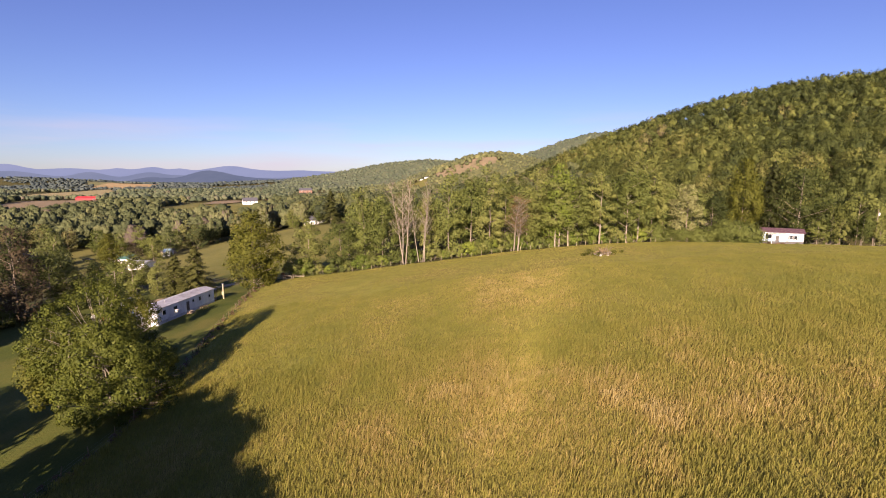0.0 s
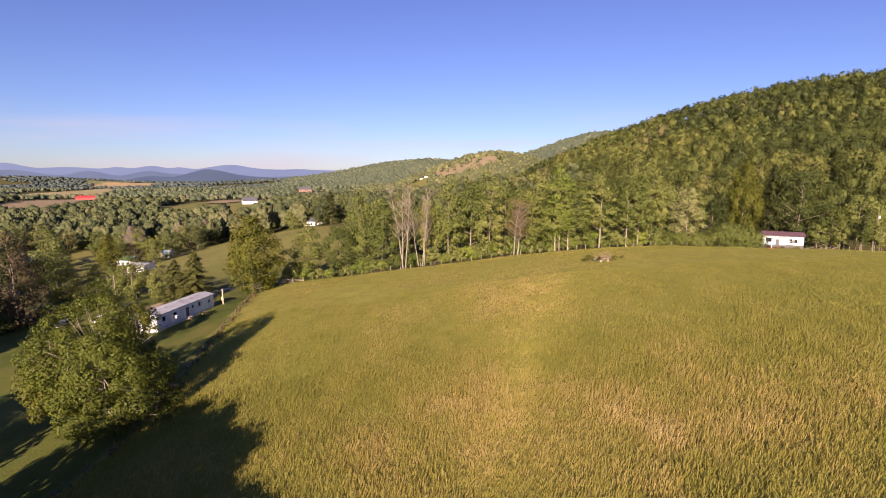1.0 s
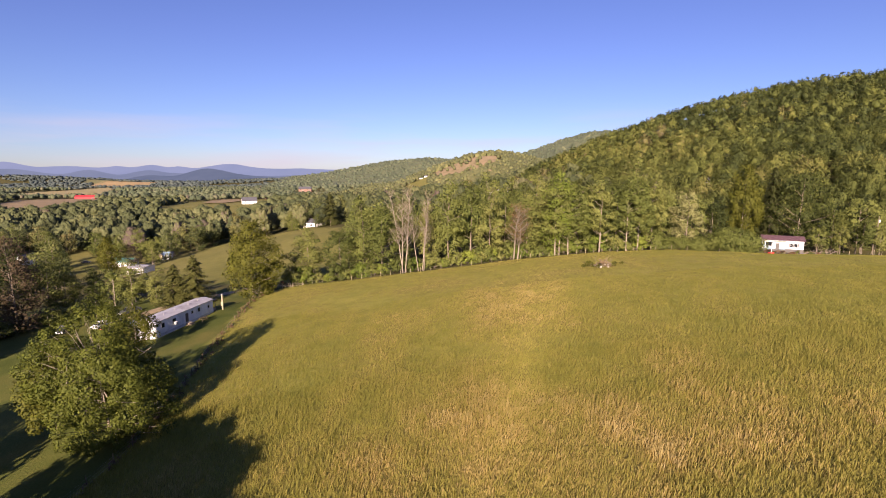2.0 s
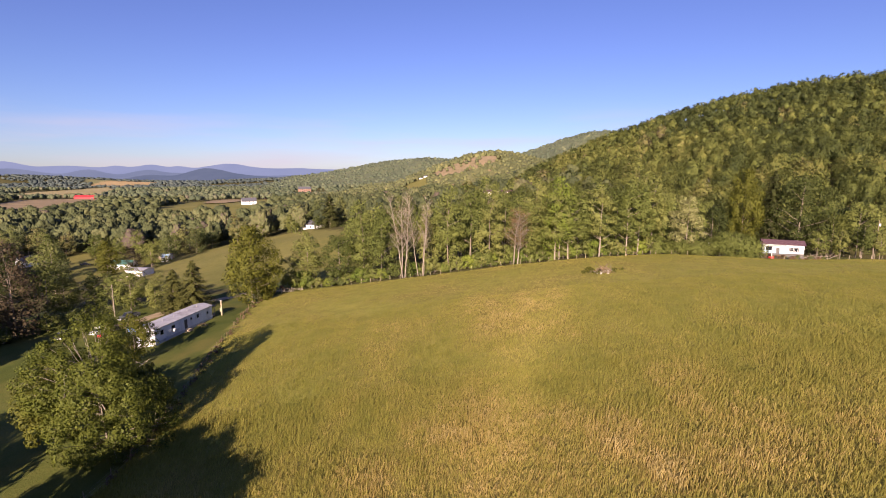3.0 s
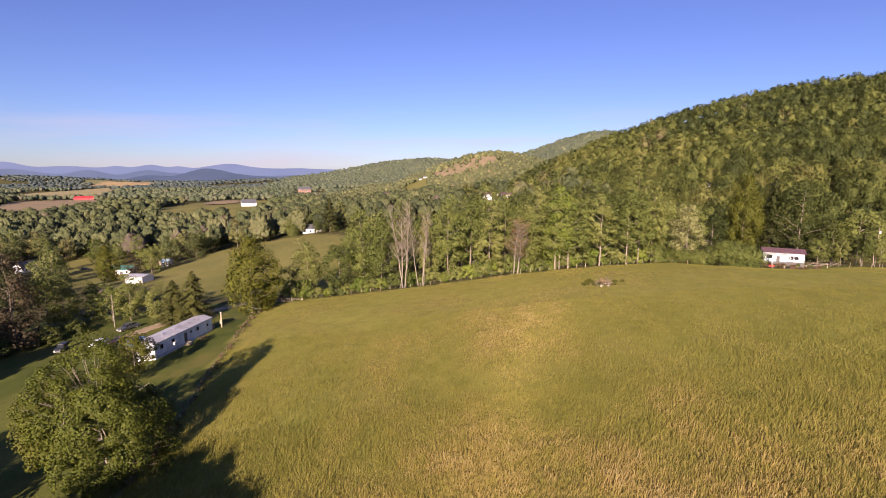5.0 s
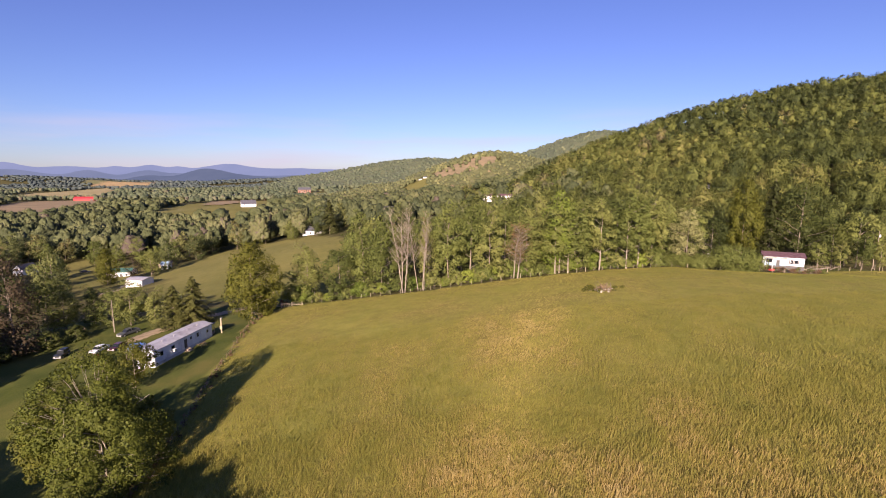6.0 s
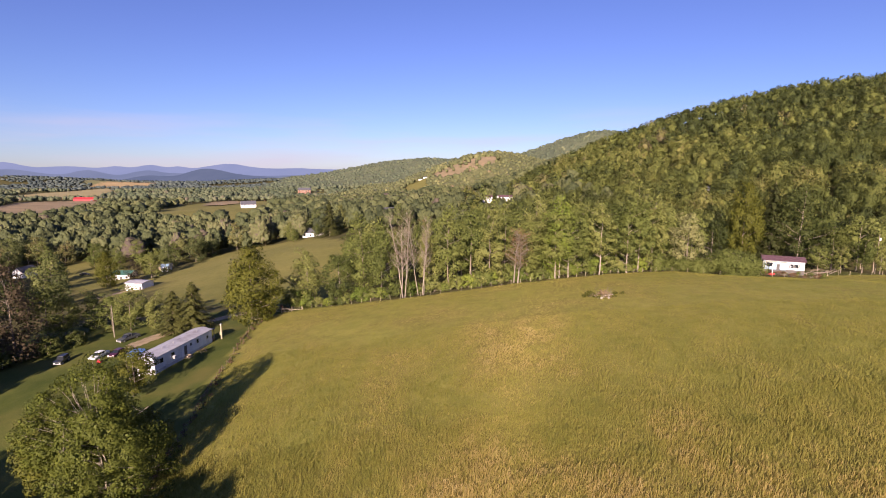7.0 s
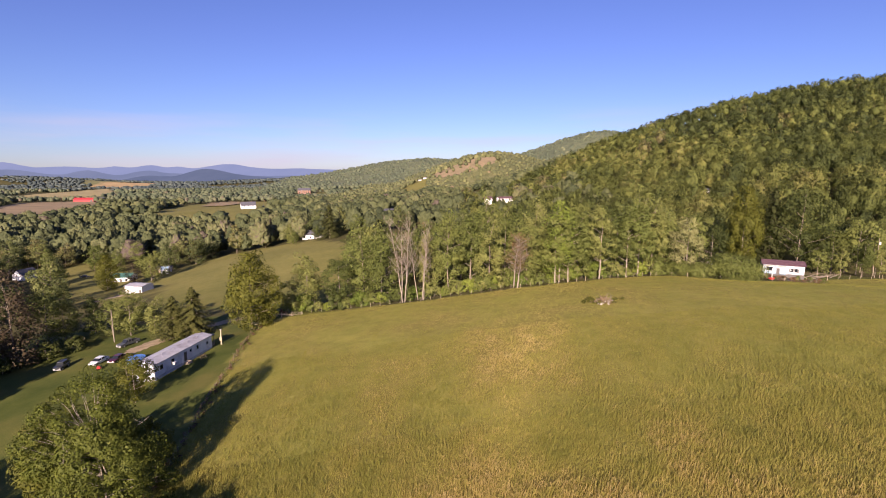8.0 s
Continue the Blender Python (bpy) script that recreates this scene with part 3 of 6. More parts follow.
def scatter_blobs(rng, centres, radii, shapes):
    """Copies of the leaf surfaces, turned at random: vertices, triangles, the copy that each vertex belongs to, and normals."""
    pick = rng.integers(0, len(shapes), len(centres))
    vs, fs, ns, owner, at = [], [], [], [], 0
    for k, (sv, sf, sn) in enumerate(shapes):
        who = np.nonzero(pick == k)[0]
        a = rng.uniform(0, 2 * np.pi, len(who))
        ca, sa = np.cos(a)[:, None], np.sin(a)[:, None]

        def turned(p):
            return np.stack([p[None, :, 0] * ca - p[None, :, 1] * sa, p[None, :, 0] * sa + p[None, :, 1] * ca, np.broadcast_to(p[None, :, 2], (len(who), len(p)))], 2)

        vs.append((turned(sv) * radii[who][:, None] + centres[who][:, None]).reshape(-1, 3))
        ns.append(turned(sn).reshape(-1, 3))
        fs.append((sf[None] + (np.arange(len(who)) * len(sv))[:, None, None]).reshape(-1, 3) + at)
        owner.append(np.repeat(who, len(sv)))
        at += len(who) * len(sv)
    return np.concatenate(vs), np.concatenate(fs), np.concatenate(owner), np.concatenate(ns)


def broadleaf(seed, h, r, clear, clumps, per, leaf, trunk_mat, leaf_mat, stems=1, ragged=0.3, low=0.0, core=13, dead=0, puff=(0.18, 0.40)):
    """Meshes of a tree's trunk with limbs and of its crown. h height, r crown radius, clear height of the lowest leaves."""
    rng = np.random.default_rng(seed)
    mid, half = (clear + h) / 2, (h - clear) / 2
    d = unit(rng.normal(0, 1, (clumps, 3)))
    lobes = unit(rng.normal(0, 1, (7, 3)))
    gain = 1 - ragged + 2 * ragged * np.max(np.clip(d @ lobes.T, 0, 1) ** 2, 1) ** 1.2
    f = rng.uniform(0.28, 1.0, clumps) ** (1 / 2.0) * gain
    prof = 1.0 - 0.28 * np.clip(d[:, 2], 0, 1) ** 2 + low * np.clip(-d[:, 2], 0, 1)
    c = np.stack([d[:, 0] * f * r * prof, d[:, 1] * f * r * prof, mid + d[:, 2] * f * half], 1)
    c[:, 2] = np.clip(c[:, 2], clear * 0.8 + 0.3, None)
    cr = r * rng.uniform(puff[0], puff[1], clumps)
    pieces = []
    feet = rng.normal(0, 0.35, (stems, 2)) * (stems > 1)
    thick = 0.0095 * h + 0.04
    tops = []
    for s in range(stems):
        top = np.array([feet[s, 0] * 4 + rng.normal(0, 0.25), feet[s, 1] * 4 + rng.normal(0, 0.25), h * rng.uniform(0.78, 0.9) * (0.72 if dead else 1.0)])
        tops.append(top)
        pieces.append(stem(rng, (feet[s, 0], feet[s, 1], -0.4), top, thick / math.sqrt(stems), 0.03, 0.05, 9, 8))
    order = np.argsort(-f)[: max(12, clumps // 5)]
    for k in order:
        top = tops[k % stems]
        z0 = np.clip(c[k, 2] - rng.uniform(0.25, 0.5) * np.hypot(c[k, 0], c[k, 1]) - 0.6, clear * 0.55 + 0.4, top[2])
        a = np.array([feet[k % stems, 0], feet[k % stems, 1], 0]) * (1 - z0 / top[2]) + top * (z0 / top[2])
        a[2] = z0
        pieces.append(stem(rng, a, c[k], thick * 0.36 * (1 - 0.55 * z0 / h), 0.02, 0.12, 5, 4))
    for k in range(dead):
        a = rng.uniform(0, 2 * np.pi)
        z0 = rng.uniform(0.2, 0.55) * h
        e = np.array([math.cos(a) * r * 0.74, math.sin(a) * r * 0.74, z0 + rng.uniform(0.0, 0.2) * h])
        pieces.append(stem(rng, (0, 0, z0 * 0.8), e, 0.085, 0.025, 0.14, 8, 6))
        for b in range(3):
            u = rng.uniform(0.55, 0.95)
            g = np.array([0, 0, z0 * 0.8]) * (1 - u) + e * u
            pieces.append(stem(rng, g, g + rng.normal(0, 0.9, 3) + [0, 0, 0.5], 0.045, 0.015, 0.12, 5, 5))
    v, fc = gather(pieces)
    trunk = np_mesh("trunk", v, fc, [trunk_mat], True)
    cc = np.repeat(c, per, 0)
    dd = unit(rng.normal(0, 1, (len(cc), 3)))
    p = cc + dd * (np.repeat(cr, per) * rng.uniform(0.5, 1.0, len(cc)) ** 0.6)[:, None] * [1, 1, 0.8]
    p[:, 2] = np.maximum(p[:, 2], 0.15)
    out = unit((p - [0, 0, mid]) / [r, r, half]) * 0.6 + dd * 0.6 + [0, 0, 0.2]
    (v, nv), (w, nw) = leaf_cards(rng, p, out, leaf, 0.65, 0.7), clump_cores(rng, c, cr * 0.70, core, leaf)
    v = np.concatenate([v, w])
    crown = np_mesh("crown", v, np.arange(len(v)).reshape(-1, 4), [leaf_mat], normals=np.concatenate([nv, nw]))
    return trunk, crown


def clump_cores(rng, centres, radii, n, leaf):
    """The dense inside of each clump: overlapping leaf sprays that wrap it closely."""
    k = np.arange(n) + 0.5
    el, az = np.arcsin(1 - 2 * k / n), k * 2.39996
    d = np.stack([np.cos(el) * np.cos(az), np.cos(el) * np.sin(az), np.sin(el)], 1)
    dd = np.tile(d, (len(centres), 1)) + rng.normal(0, 0.12, (len(centres) * n, 3))
    p = np.repeat(centres, n, 0) + dd * np.repeat(radii, n)[:, None] * [1, 1, 0.8]
    p[:, 2] = np.maximum(p[:, 2], 0.12)
    return leaf_cards(rng, p, dd, np.clip(np.repeat(radii, n) * 1.8 / math.sqrt(n), leaf, leaf * 1.6), 0.3)


def conifer(seed, h, r, leaf, tiers, leaf_mat):
    rng = np.random.default_rng(seed)
    pieces = [stem(rng, (0, 0, -0.4), (0, 0, h), 0.014 * h + 0.05, 0.02, 0.01, 8, 7)]
    pts, nor = [], []
    for k in range(tiers):
        t = (k + rng.uniform(0, 0.6)) / tiers
        z, reach = h * (0.06 + 0.92 * t), r * (1 - t) ** 0.85 * rng.uniform(0.75, 1.15) + 0.15
        for b in range(rng.integers(5, 9)):
            a = rng.uniform(0, 2 * np.pi)
            out = np.array([math.cos(a), math.sin(a), 0])
            ln = reach * rng.uniform(0.65, 1.1)
            end = out * ln + [0, 0, z - 0.22 * ln + 0.1 * rng.normal()]
            pieces.append(stem(rng, (0, 0, z), (np.array([0, 0, z]) + end) / 2, 0.045, 0.012, 0.05, 4, 4))
            m = int(30 + 60 * ln / r)
            s = rng.uniform(0.12, 1.0, m)[:, None]
            q = np.array([0, 0, z]) * (1 - s) + end * s + rng.normal(0, 0.16, (m, 3)) * (0.5 + ln * 0.16)
            pts.append(q)
            nor.append(np.tile(out * 0.5 + [0, 0, 0.7], (m, 1)))
    v, f = gather(pieces)
    p, o = np.concatenate(pts), np.concatenate(nor)
    trunk = np_mesh("trunk", v, f, [MAT_BARK], True)
    v, nv = leaf_cards(rng, p, o, leaf, 0.5)
    crown = np_mesh("crown", v, np.arange(len(v)).reshape(-1, 4), [leaf_mat], normals=nv)
    return trunk, crown


def bare_tree(seed, h, stems, leaf_mat, leaves=900):
    """A pale many-stemmed tree, nearly bare: upswept branches with twigs and few leaves."""
    rng = np.random.default_rng(seed)
    pieces, tips = [], []
    for s in range(stems):
        foot = np.array([*rng.normal(0, 0.5, 2), -0.4])
        top = np.array([*(foot[:2] * 2 + rng.normal(0, 1.9, 2)), h * rng.uniform(0.82, 1.0)])
        pieces.append(stem(rng, foot, top, 0.13, 0.03, 0.04, 10, 7))
        for b in range(30):
            t = rng.uniform(0.32, 0.97)
            a = foot * (1 - t) + top * t
            w = rng.uniform(0, 2 * np.pi)
            ln = h * rng.uniform(0.10, 0.24) * (1.15 - t * 0.7)
            e = a + np.array([math.cos(w) * 0.6, math.sin(w) * 0.6, 0.85]) * ln
            pieces.append(stem(rng, a, e, 0.065 * (1.2 - t), 0.018, 0.06, 5, 5))
            for tw in range(7):
                u = rng.uniform(0.3, 1.0)
                g = a * (1 - u) + e * u
                ww = rng.uniform(0, 2 * np.pi)
                ge = g + np.array([math.cos(ww) * 0.5, math.sin(ww) * 0.5, 0.8]) * rng.uniform(0.6, 1.5)
                pieces.append(stem(rng, g, ge, 0.018, 0.008, 0.08, 3, 3))
                tips.append(ge)
    v, f = gather(pieces)
    tips = np.array(tips)
    p = tips[rng.integers(0, len(tips), leaves)] + rng.normal(0, 0.35, (leaves, 3))
    trunk = np_mesh("trunk", v, f, [MAT_BARK_GREY], True)
    v, nv = leaf_cards(rng, p, rng.normal(0, 1, (leaves, 3)), 0.13)
    crown = np_mesh("crown", v, np.arange(len(v)).reshape(-1, 4), [leaf_mat], normals=nv)
    return trunk, crown


def plant(name, meshes, x, y, size=1.0, turn=0.0, label="", category="tree", group="", sink=0.0, wide=1.0):
    root = new(name)
    root.matrix_basis = pose(x, y, float(ground(x, y)) - sink, 0, 0, turn)
    root.scale = (size * wide, size * wide, size)
    for part_name, me in zip(("trunk", "crown"), meshes):
        ob = new(part_name, me)
        ob.parent = root
    return tagged(root, label, category, group)


# ---- the trees of the place ----
OAK = [broadleaf(s, 20, 5.4, 1.6, 72, 84, 0.26, MAT_BARK, MAT_LEAF, ragged=0.40) for s in (1, 2, 3, 4)]
TALL = [broadleaf(s, 20, 4.6, 3.4, 62, 84, 0.26, MAT_BARK, MAT_LEAF, ragged=0.42) for s in (5, 6, 7)]
BRIGHT = broadleaf(8, 20, 5.4, 1.2, 90, 70, 0.25, MAT_BARK, MAT_LEAF_LIGHT)
PALE = broadleaf(9, 16, 4.8, 1.0, 76, 60, 0.22, MAT_BARK, MAT_LEAF_PALE, ragged=0.3)
DARK = broadleaf(10, 22, 7.0, 1.6, 90, 60, 0.26, MAT_BARK, MAT_LEAF_DARK, ragged=0.35)
BUSH = [broadleaf(s, 5, 2.8, 0.2, 36, 74, 0.22, MAT_BARK, MAT_LEAF, stems=3, low=0.3) for s in (11, 12)]
BACK = [broadleaf(s, 20, 5.6, 5.0, 52, 50, 0.32, MAT_BARK, MAT_LEAF, ragged=0.28) for s in (13, 14, 15)]
FARTREE = [broadleaf(s, 15, 5.2, 1.2, 46, 44, 0.31, MAT_BARK, MAT_LEAF_VALLEY, ragged=0.3) for s in (16, 17, 18)]
FIR = [conifer(s, 13, 4.6, 0.20, 32, MAT_NEEDLE) for s in (19, 20)]
BARE = [bare_tree(s, 23, 3, MAT_LEAF_RUST) for s in (21, 22)]
RUST = bare_tree(23, 18, 2, MAT_LEAF_RUST, 2600)
BIG = broadleaf(24, 14.7, 6.7, 1.0, 330, 225, 0.128, MAT_BARK_GREY, MAT_LEAF_SPREAD, stems=2, ragged=0.42, low=0.2, core=30, dead=6, puff=(0.11, 0.23))
SIDE = broadleaf(25, 11, 4.4, 0.8, 80, 120, 0.20, MAT_BARK, MAT_LEAF_OLIVE, stems=2, low=0.3)
LONE = broadleaf(26, 20, 6.2, 0.7, 130, 120, 0.26, MAT_BARK, MAT_LEAF_OLIVE, ragged=0.22, low=0.15)
SHADE = broadleaf(27, 19, 7.0, 1.0, 130, 24, 0.60, MAT_BARK, MAT_LEAF, ragged=0.2)
DEEP = broadleaf(28, 22, 7.0, 1.0, 90, 56, 0.27, MAT_BARK, MAT_LEAF_DEEP, ragged=0.3)
BUSH_LIGHT = broadleaf(29, 5, 3.0, 0.2, 42, 70, 0.22, MAT_BARK, MAT_LEAF_LIGHT, stems=3, low=0.3)
HEDGE = broadleaf(37, 7.6, 7.0, 0.1, 130, 110, 0.24, MAT_BARK, MAT_LEAF, stems=5, low=0.4, ragged=0.2)
BUSH_OLIVE = broadleaf(36, 5, 2.9, 0.2, 36, 44, 0.24, MAT_BARK, MAT_LEAF_OLIVE, stems=3, low=0.3)
EDGE_TALL = broadleaf(35, 20, 4.6, 3.8, 72, 66, 0.25, MAT_BARK_PALE, MAT_LEAF, ragged=0.3)

# the wood's edge along the far fence
EDGE = "trees along the meadow's far fence"
L_EDGE = "leafy broadleaf tree at the wood's edge behind the fence"
for k, (x, y, h, w, kind) in enumerate([
        (-41, 147, 16.5, 1.35, OAK[0]), (-30.5, 144, 15.5, 1.25, OAK[1]), (-24, 147, 20, 0.95, OAK[3]), (-18, 143, 20.5, 1.0, OAK[2]),
        (1.5, 143, 21, 0.95, OAK[3]), (8, 146, 21.5, 1.0, TALL[1]), (13.5, 144, 20, 1.0, OAK[0]), (25, 146, 19, 0.95, OAK[1]),
        (41, 149, 21, 1.0, TALL[2]), (48, 151, 22, 0.95, OAK[2]), (55, 156, 23, 0.95, TALL[0]), (62, 157, 24, 0.95, OAK[3]), (68, 160, 22, 0.9, TALL[1]),
        (-5, 147, 19, 0.85, OAK[2]), (19, 150, 21, 0.9, TALL[2]), (32, 152, 22, 0.95, OAK[0]), (73, 164, 20, 0.95, OAK[1])]):
    plant("tree", kind, x, y, h / 20, 67 * k, L_EDGE, group=EDGE, wide=w)
plant("tree", BRIGHT, 34.6, 146, 1.09, 30, "bright yellow-green tree at the edge of the wood", group=EDGE, wide=0.95)
plant("tree", PALE, 78, 157, 1.12, 10, "pale silvery tree at the wood's edge", group=EDGE, wide=1.05)
for x, y, h in [(33.0, 144.4, 20), (37.2, 145.4, 19), (46.8, 147.0, 21), (56.6, 151.0, 21), (60.6, 152.6, 22)]:
    plant("tree", EDGE_TALL, x, y, h / 20, x * 19, "tall tree with pale sunlit trunks at the fence", group=EDGE)
plant("bare_tree", BARE[0], -11.4, 136.8, 1.05, 0, "tall pale many-stemmed tree, nearly bare", group="bare trees at the wood's edge", wide=1.3)
plant("bare_tree", BARE[1], -6.0, 138.6, 1.02, 80, "tall pale many-stemmed tree, nearly bare", group="bare trees at the wood's edge")
plant("bare_tree", RUST, 20, 142.6, 0.92, 0, "thin tree with sparse rust-brown leaves", group="bare trees at the wood's edge", wide=2.1)

# low growth along the fence
rng_low = np.random.default_rng(40)
for k, (x, y, a) in enumerate(along([(-44, 142), (-23, 141.5), (-10, 139.8), (2.6, 141), (29, 145), (58, 153), (72, 155)], 2.7)):
    plant("bush", (BUSH[0], BUSH_LIGHT, BUSH[1])[k % 3], x + rng_low.normal(0, 0.6), y + rng_low.uniform(-0.6, 2.4), rng_low.uniform(0.5, 1.15), k * 50,
          "leafy undergrowth bush along the wood's edge", "bush", "undergrowth along the wood's edge")
for x, y, s, w in [(89.6, 150.8, 1.0, 1.0), (80, 152, 0.55, 1.1), (74, 154, 0.55, 1.1)]:
    plant("bush", HEDGE, x, y, s, x * 9, "dense green bush beside the white house", "bush", "bushes beside the white house", wide=w)

# behind the edge
for x, y, s in [(-42.5, 228, 0.6), (-40, 212, 0.6), (-43, 250, 0.75), (-37, 190, 0.55)]:
    plant("tree", OAK[int(-x) % 4], x, y, s, x * 7, "leafy tree where the wood meets the mown field", group="trees beside the mown field", wide=1.2)
for x, y, h in [(10.1, 172, 23.0), (15.8, 176, 24.1), (20.5, 172, 23.9), (26.8, 178, 24.7), (32.2, 174, 24.2)]:
    plant("tree", OAK[int(x) % 4], x, y, h / 20, x * 23, "tall leafy tree rising above the wood's edge", group="trees in the wood", wide=0.9)
rng_back = np.random.default_rng(41)
for gy in np.arange(154, 212, 10.5):
    for gx in np.arange(-46, 190, 10.5):
        x, y = gx + rng_back.uniform(-3, 3), gy + rng_back.uniform(-3, 3)
        if y < 158 + max(0, x - 40) * 0.2 or (90 < x < 152 and y < 188) or (x > 150 and y < 176):
            continue
        if inside(x, y, CLEARINGS[0]) or x < -0.165 * y:
            continue
        plant("tree", BACK[rng_back.integers(0, 3)], x, y, rng_back.uniform(0.78, 1.08), rng_back.uniform(0, 360),
              "leafy broadleaf tree in the wood", group="trees in the wood")
for x, y, h, kind in [(99, 181, 20, DEEP), (146, 184, 19, DEEP), (156, 190, 22, DEEP)]:
    plant("tree", kind, x, y, h / 22, x * 7, "tall broadleaf tree behind the white house", group="trees behind the white house")
for x, y, h, kind in [(127, 166, 10, TALL[0]), (134, 165, 9, TALL[1]), (144, 168, 13, TALL[2]), (152, 170, 11, TALL[0])]:
    plant("tree", kind, x, y, h / 20, x * 11, "slender young tree at the yard's edge", group="young trees by the yard", wide=1.15)

plant("tree", LONE, 112.2, 185, 1.5, 20, "tall olive-green tree behind the white house", group="trees behind the white house", wide=0.66)
plant("tree", DEEP, 134.6, 186, 1.55, 70, "tall deep green tree behind the white house", group="trees behind the white house", wide=0.8)
# added dark conifer fills the gap where deep shade lies between the trees
plant("conifer", FIR[1], 126.2, 190, 2.5, 30, "tall dark conifer added for the deep shade between trees behind the house", group="trees behind the white house", wide=0.72)

# round the yard
plant("tree", LONE, -51.6, 130.5, 1.0, 0, "full round broadleaf tree at the fence corner", wide=1.03)
plant("conifer", FIR[0], -67.4, 131.0, 1.06, 0, "dark conifer behind the mobile home", group="conifers behind the mobile home", wide=1.4)
plant("conifer", FIR[1], -72.6, 130.4, 0.92, 0, "dark conifer behind the mobile home", group="conifers behind the mobile home", wide=1.5)
for k, (x, y, h, kind) in enumerate([(-106, 147, 11.5, OAK[0]), (-98, 143, 11.5, OAK[2]), (-90.5, 140, 11.5, OAK[3]), (-84, 141, 10, OAK[0]), (-79.5, 143, 8, OAK[1]), (-112, 143, 12, OAK[1]), (-94, 147, 11, TALL[0])]):
    plant("tree", kind, x, y, h / 20, 41 * k, "broadleaf tree in the row behind the drive", group="trees behind the drive", wide=1.35)
for k, (x, y, s) in enumerate([(-108, 121, 1.05), (-118, 132, 1.0), (-113, 138, 0.85), (-120, 112, 1.0), (-128, 122, 1.1)]):
    plant("tree", DEEP if k else DARK, x, y, s, 77 * k, "deep green tree beside the lawn" if k else "dark tree with brownish foliage beside the lawn", group="dark trees beside the lawn")
# added bushes; their darker leaves put the trees' shadow into the colour
BUSH_SHADED = broadleaf(38, 5, 2.8, 0.2, 36, 70, 0.22, MAT_BARK, MAT_LEAF_DEEP, stems=3, low=0.3)
for k, (x, y, sz) in enumerate([(-105, 115, 0.9), (-100, 124, 0.8), (-113, 106, 1.0), (-97, 130, 0.7)]):
    plant("bush", BUSH_SHADED, x - 2, y, sz, k * 60, "added bush with shade-dark leaves below the dark trees", "bush", "bushes below the dark trees", wide=1.4)
plant("tree", SIDE, -57.0, 88.3, 0.76, 0, "small light tree at the end of the mobile home")
plant("tree", BIG, -41.0, 57.5, 1.0, 0, "large spreading broadleaf tree by the meadow fence")
plant("tree", SIDE, -51.0, 61.5, 0.9, 40, "smaller tree beside the large spreading one")
plant("tree", SIDE, -39.6, 64.0, 0.6, 140, "smaller tree beside the large spreading one")
# trees at the near corner of the meadow, known by their shade
for x, y, h in [(-33, 13, 19.7), (-27.6, 8, 18.4), (-43.5, 14, 20.0), (-38, 6, 19.0), (-52, 5, 18.0), (-33, 1, 18.0), (-22.5, 2, 17.0), (-60, 28, 18.0), (-70, 37, 18.5), (-38.2, 17.2, 18.8)]:
    plant("tree", SHADE, x, y, h / 19, x * 40, "large broadleaf tree at the near corner of the meadow", group="trees at the meadow's near corner")
for x, y, h in [(-104, 76, 20), (-115, 88, 22), (-111, 70, 20)]:
    plant("tree", SHADE, x, y, h / 19, x * 40, "large broadleaf tree at the lawn's far side", group="trees at the lawn's far side")
plant("tree", OAK[2], 14, -12, 0.82, 0, "broadleaf tree at the near end of the meadow")

# single trees out in the valley
rng_v = np.random.default_rng(42)
made = 0
for gy in np.arange(150, 330, 10.0):
    for gx in np.arange(-330, 20, 10.0):
        x, y = gx + rng_v.uniform(-4, 4), gy + rng_v.uniform(-4, 4)
        if abs(x) > 0.97 * y + 8 or (y < 238 and x > -128) or (y < 215 and x > -55) or y < 158 - (x + 110) * 0.5 and x < -110 and y < 140:
            continue
        if any(inside(x, y, c) for c in CLEARINGS) or vnoise(x / 30, y / 30, 6) < 0.30 or (-0.31 < x / y < -0.16 and y < 318) or (-0.93 < x / y < -0.83 and y < 276) or (-0.79 < x / y < -0.56 and y < 285) or (-0.2 < x / y < -0.09 and y > 250):
            continue
        made += 1
        plant("tree", FARTREE[rng_v.integers(0, 3)], x, y, rng_v.uniform(0.8, 1.3), rng_v.uniform(0, 360),
              "broadleaf tree in the valley", group="trees in the valley")
for k, (x, y, h) in enumerate([(-193, 241, 22), (-151.7, 253.3, 14), (-168, 288, 13), (-186, 300, 15), (-197, 296, 13), (-226, 320, 14), (-174, 318, 13), (-214, 300, 13)]):
    plant("tree", OAK[k % 4], x, y, h / 20, k * 55, "round broadleaf tree among the valley houses", group="trees among the valley houses", wide=1.3)
plant("tree", LONE, -165.6, 239.7, 0.86, 0, "round sunlit tree before the green-roofed house", wide=0.85)
plant("tree", DARK, -157.0, 247.5, 0.5, 50, "low brownish tree beside the white garage", wide=1.15)
for x, y, s in [(-96, 312, 0.5), (-91, 303, 0.33), (-79, 309, 0.36)]:
    plant("tree", OAK[int(-x) % 4], x, y, s, x * 5, "leafy tree in front of a white valley house", group="trees round the valley house", wide=1.4)
plant("conifer", FIR[0], -70, 306, 1.65, 0, "large dark conifer beside a white house", wide=1.2)


# ---- woods too far off to count ----
FINE = [leafy_blob(100 + k, 4, 13, 0.55, 50, -0.58, 0.13) for k in range(7)]
LEAFY = [leafy_crown(130 + k, 30, 44, 0.085) for k in range(7)]
LEAFY_FAR = [leafy_crown(140 + k, 18, 24, 0.135) for k in range(7)]
PLAIN = [leafy_blob(110 + k, 3, 11, 0.60, 30, -0.52, 0.16) for k in range(9)]
ROUGH = [leafy_blob(120 + k, 2, 6, 0.8, 0, -0.5, 0.14) for k in range(7)]


